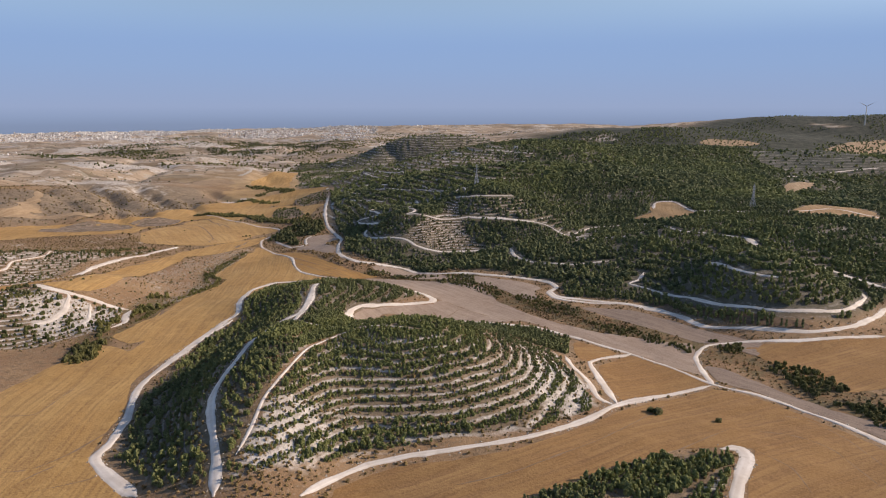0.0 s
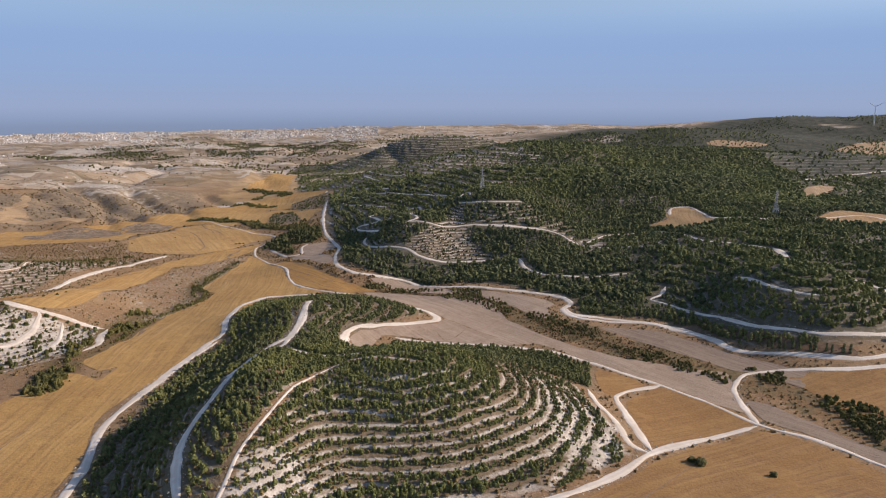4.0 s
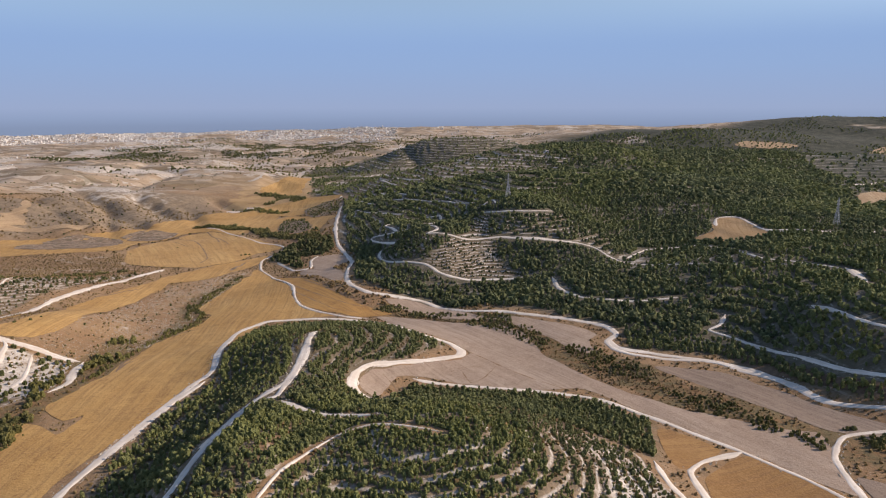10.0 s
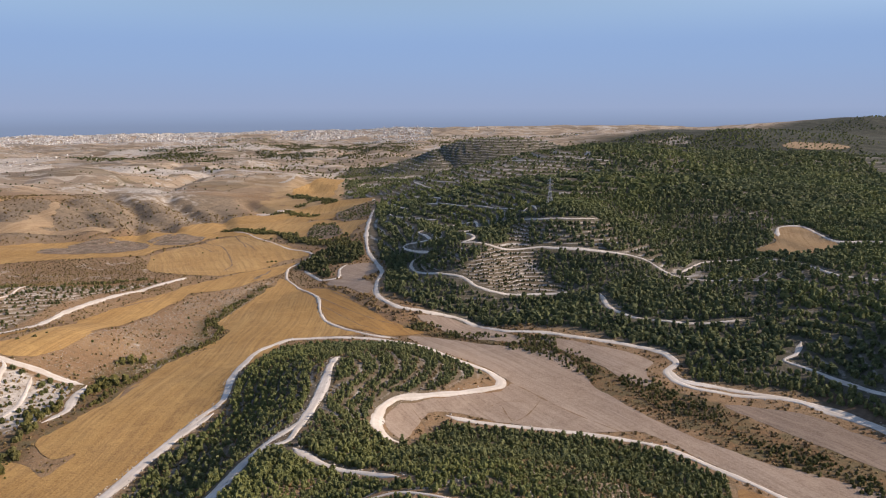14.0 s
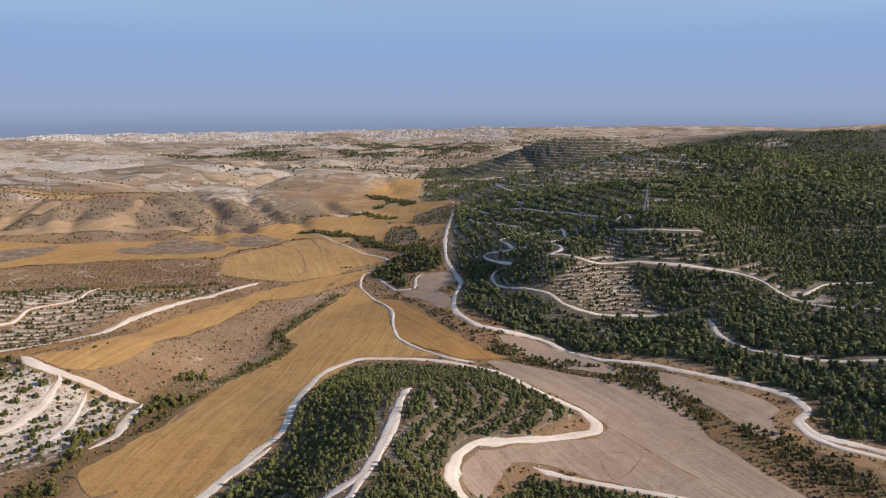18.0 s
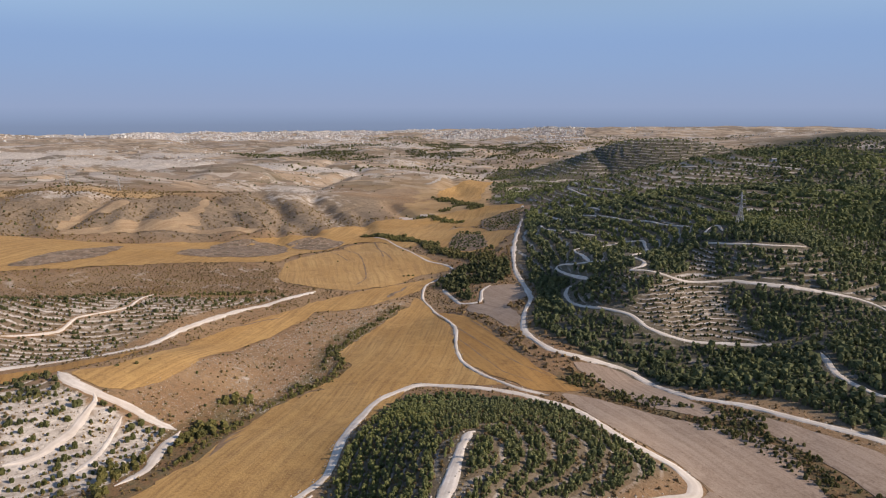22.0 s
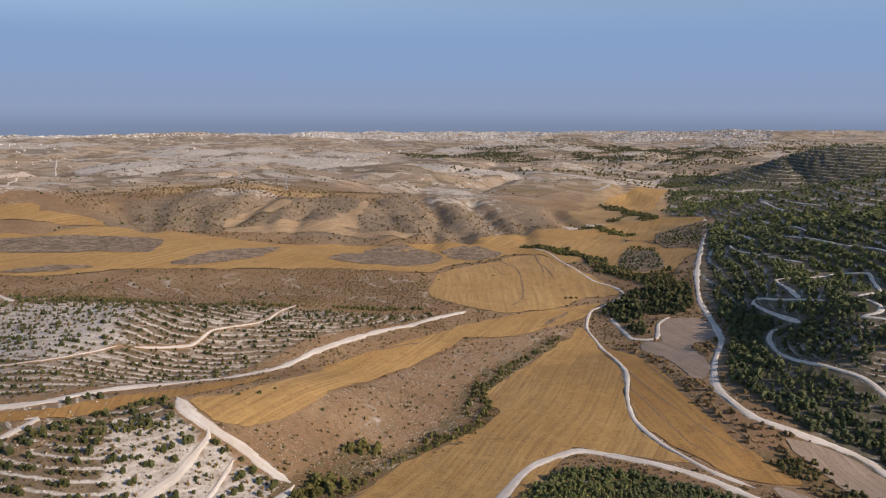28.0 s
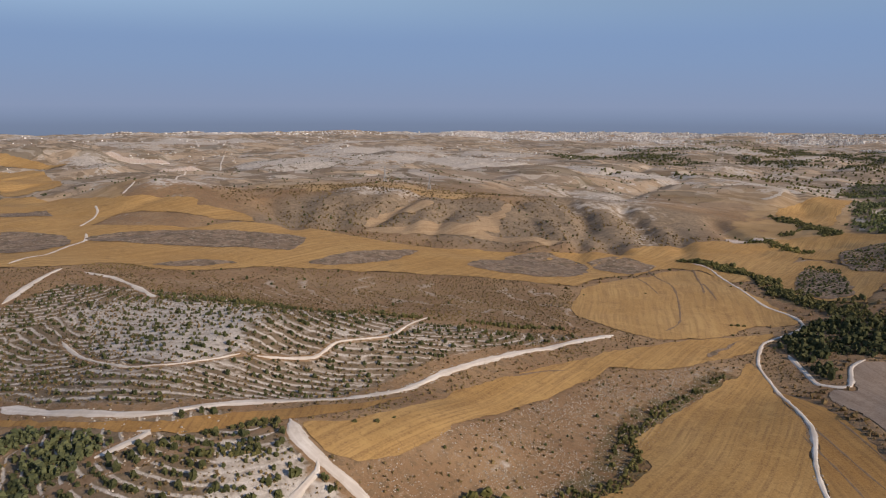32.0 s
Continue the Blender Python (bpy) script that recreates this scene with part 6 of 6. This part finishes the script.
# the town on the coast, and the villages before it
def town():
    rng = np.random.default_rng(77)
    n = 19000
    lean = radians(1) * (5 + 36 * rng.random(n))
    r = 1 / (1 / 4500 + (1 / 3150 - 1 / 4500) * rng.random(n))
    thin = rng.random(n)
    keep = (waves(lean * 2600, r * 1.0, 330, 71) + 0.6 * waves(lean * 2600, r, 110, 72) > -0.9 + (4470 - r) / 1350 + 0.6 * np.abs(lean - radians(24)) / radians(16)) | ((r > 4300) & (thin < 0.3))
    lean2 = radians(1) * (37 + 30 * rng.random(700))
    r2 = 4470 - 260 * rng.random(700) ** 1.5
    lean3 = radians(1) * (-14 + 90 * rng.random(2600))
    r3 = 1900 + 2300 * rng.random(2600)
    k3 = waves(lean3 * 2600, r3, 200, 73) > 0.2
    lean, r = np.r_[lean[keep], lean2, lean3[k3]], np.r_[r[keep], r2, r3[k3]]
    x, y = -35 - r * np.sin(lean), 150 + r * np.cos(lean)
    ok = within(x, y, FOREST) < -20
    x, y, r = x[ok], y[ok], r[ok]
    z = ground_z(x, y) - 1.5
    m = len(x)
    k = np.clip(r / 4300, 0.4, 1)
    w, d = k * (1.9 + 4.5 * rng.random(m) ** 3), k * (1.9 + 4.5 * rng.random(m) ** 3)
    h = 1.5 + k * 3 + 2.5 * rng.random(m) + 7 * (r > 3800) * (rng.random(m) > 0.95) * rng.random(m)
    a = rng.random(m) * 3.14
    c, s = np.cos(a), np.sin(a)
    corner = np.array([(-1, -1), (1, -1), (1, 1), (-1, 1)])
    v = np.zeros((m, 8, 3))
    for k in range(8):
        u, q = corner[k % 4]
        v[:, k, 0] = x + (u * w * c - q * d * s) / 1
        v[:, k, 1] = y + (u * w * s + q * d * c) / 1
        v[:, k, 2] = z + (h if k > 3 else 0)
    f = np.array([(4, 5, 6, 7), (0, 1, 5, 4), (1, 2, 6, 5), (2, 3, 7, 6), (3, 0, 4, 7)])
    faces = (f[None] + (np.arange(m) * 8)[:, None, None]).reshape(-1, 4)
    ob = new("town_buildings", mesh_of("town_buildings", v.reshape(-1, 3), faces, [M_TOWN], False))
    tagged(ob, "pale flat-roofed town houses spread along the coast", "town", kind="stuff")


def town_material():
    a = Mat("town plaster", 0.8)
    n = a.node("ShaderNodeNewGeometry")
    return a.done(a.mix(n.outputs["Random Per Island"], (0.34, 0.30, 0.27), (0.84, 0.82, 0.79)))


M_TOWN = town_material()
town()


# single shrubs standing in the fields
def field_shrub(x, y, size, label, k):
    ob = thing("shrub", x, y, label, "shrub", "shrubs in the fields", k * 57.0)
    bm = bmesh.new()
    tube(bm, [(0, 0, 0), (0.05, 0.02, size * 0.25), (0.1, 0.0, size * 0.5)], [size * 0.06, size * 0.05, size * 0.02], 6)
    part("trunk", bm, M_BARK, ob)
    v, f = SHRUBS[0][k % 6]
    shaped("crown", v * np.array((size, size, size * 0.6)), f, M_GREEN, ob)


for k, (x, y, size) in enumerate(((-259, 473, 2.2), (-254, 480, 2.4), (86, 262, 4.6), (84, 264, 3.6), (107, 253, 3.2), (-219, 766, 3.0), (-216, 769, 2.6), (-222, 763, 2.4), (-252, 487, 1.6),
                                  (-330, 760, 1.8), (-262, 872, 2.2), (-300, 800, 1.8))):
    field_shrub(x, y, size, "round green shrub standing alone in a stubble field", k)


# the pines that stand nearest, each on its own
def pine_things():
    bases = []
    for k in range(5):
        ob = new("pine")
        bm = bmesh.new()
        tube(bm, [(0, 0, -0.05), (0.01, 0, 0.3), (0.0, 0.02, 0.72), (0, 0, 0.95)], [0.035, 0.028, 0.015, 0.004], 6)
        part("trunk", bm, M_BARK, ob)
        v, f = PINES[0][k]
        shaped("crown", v, f, M_PINE_LIT, ob)
        bases.append(tagged(ob, "young bushy green pine on a stony terrace", "tree", "pines on the terraced hill"))
    p = SINGLES
    rng = np.random.default_rng(88)
    for i, (x, y, z, s) in enumerate(p):
        m = Matrix.LocRotScale((x, y, z), Euler((0, 0, rng.random() * 6.28)), Vector((s, s, s * (0.85 + 0.35 * rng.random()))))
        base = bases[i % 5]
        if i < 5:
            base.matrix_basis = m
        else:
            made = copy_thing(base, Matrix.Identity(4))
            made.matrix_basis = m


pine_things()


# a row of tall dark trees on the cut bank
def bank_trees():
    rng = random.Random(23)
    for k, (x, y) in enumerate(BANK_TREES):
        size = 3.6 + 1.6 * rng.random()
        ob = thing("pine", x + rng.uniform(-1, 1), y + rng.uniform(-1, 1), "tall dark narrow pine in a row on an earth bank", "tree", "row of tall dark pines", k * 71.0)
        bm = bmesh.new()
        tube(bm, [(0, 0, -0.2), (0.03, 0, size * 0.4), (0, 0.02, size * 0.9)], [0.16, 0.11, 0.03], 6)
        part("trunk", bm, M_BARK, ob)
        v, f = PINES[0][k % 3]
        shaped("crown", v * np.array((size * 0.62, size * 0.62, size)), f, M_PINE, ob)


bank_trees()


# loose white stones on banks and bare slopes
def stones():
    rng = np.random.default_rng(91)
    vs, fs, base = [], [], 0
    shape = np.array([(1, 0, 0), (-1, 0.1, 0), (0, 1, 0.1), (0.1, -1, 0), (0, 0.1, 0.8), (0.4, 0.5, 0.5)])
    tri = np.array([(0, 2, 4), (2, 1, 4), (1, 3, 4), (3, 0, 4), (0, 5, 2), (2, 5, 4)])
    for outline, gap, lo, hi, share, size in ((A_FRONT, 1.5, 0.5, 0.9, 0.25, 0.32), (C_HILL, 1.5, 0.45, 0.95, 0.35, 0.42), (D_HILL, 1.9, 0.45, 0.95, 0.3, 0.42), (SLOPE_E, 0.8, 0, 1, 0.5, 0.25),
                                              (CONE, 2.2, 0.4, 0.95, 0.4, 0.55), (WEST_SLOPE, 2.0, 0.5, 0.9, 0.08, 0.3)):
        x, y = scatter(outline, gap, int(gap * 100))
        lev = terraces(x, y, land(x, y))[1]
        f = lev - np.floor(lev)
        ok = (f >= lo) & (f <= hi) & (rng.random(len(x)) < share * (1 + waves(x, y, 16, 92))) & (road_gap(x, y) > 0.8)
        x, y = x[ok], y[ok]
        n = len(x)
        z = ground_z(x, y)
        s, a = size * (0.4 + rng.random(n) ** 2 * 1.4), rng.random(n) * 6.28
        c, q = np.cos(a)[:, None], np.sin(a)[:, None]
        w = np.stack([(shape[:, 0] * c - shape[:, 1] * q) * s[:, None], (shape[:, 0] * q + shape[:, 1] * c) * s[:, None], shape[:, 2][None] * s[:, None]], -1)
        vs.append((w + np.stack([x, y, z], -1)[:, None]).reshape(-1, 3))
        fs.append((tri[None] + (np.arange(n) * 6)[:, None, None] + base).reshape(-1, 3))
        base += n * 6
    # spoil along the gravel roads
    for name, wide, line, _ in ROADS:
        pts = np.array(line)
        run = np.r_[0, np.cumsum(np.hypot(*np.diff(pts, axis=0).T))]
        s = np.arange(0, run[-1], 0.9)
        x, y = np.interp(s, run, pts[:, 0]), np.interp(s, run, pts[:, 1])
        d = np.gradient(np.stack([x, y], -1), axis=0)
        d = d / np.maximum(np.hypot(*d.T), 1e-6)[:, None]
        off = (wide / 2 + 0.2 + 0.9 * rng.random(len(s)) ** 2) * rng.choice((-1, 1), len(s))
        x, y = x - d[:, 1] * off, y + d[:, 0] * off
        ok = (np.hypot(x + 30, y - 150) < 520) & (rng.random(len(s)) < 0.55 + 0.5 * waves(x, y, 18, 95))
        x, y = x[ok], y[ok]
        n = len(x)
        if not n:
            continue
        z, q, a = ground_z(x, y), 0.2 + 0.45 * rng.random(n) ** 2, rng.random(n) * 6.28
        c, e = np.cos(a)[:, None], np.sin(a)[:, None]
        w = np.stack([(shape[:, 0] * c - shape[:, 1] * e) * q[:, None], (shape[:, 0] * e + shape[:, 1] * c) * q[:, None], shape[:, 2][None] * q[:, None]], -1)
        vs.append((w + np.stack([x, y, z], -1)[:, None]).reshape(-1, 3))
        fs.append((tri[None] + (np.arange(n) * 6)[:, None, None] + base).reshape(-1, 3))
        base += n * 6
    ob = new("stones", mesh_of("stones", np.concatenate(vs), np.concatenate(fs), [M_STONE], False))
    tagged(ob, "loose white limestone rubble on terrace banks", "stones", kind="stuff")


stones()
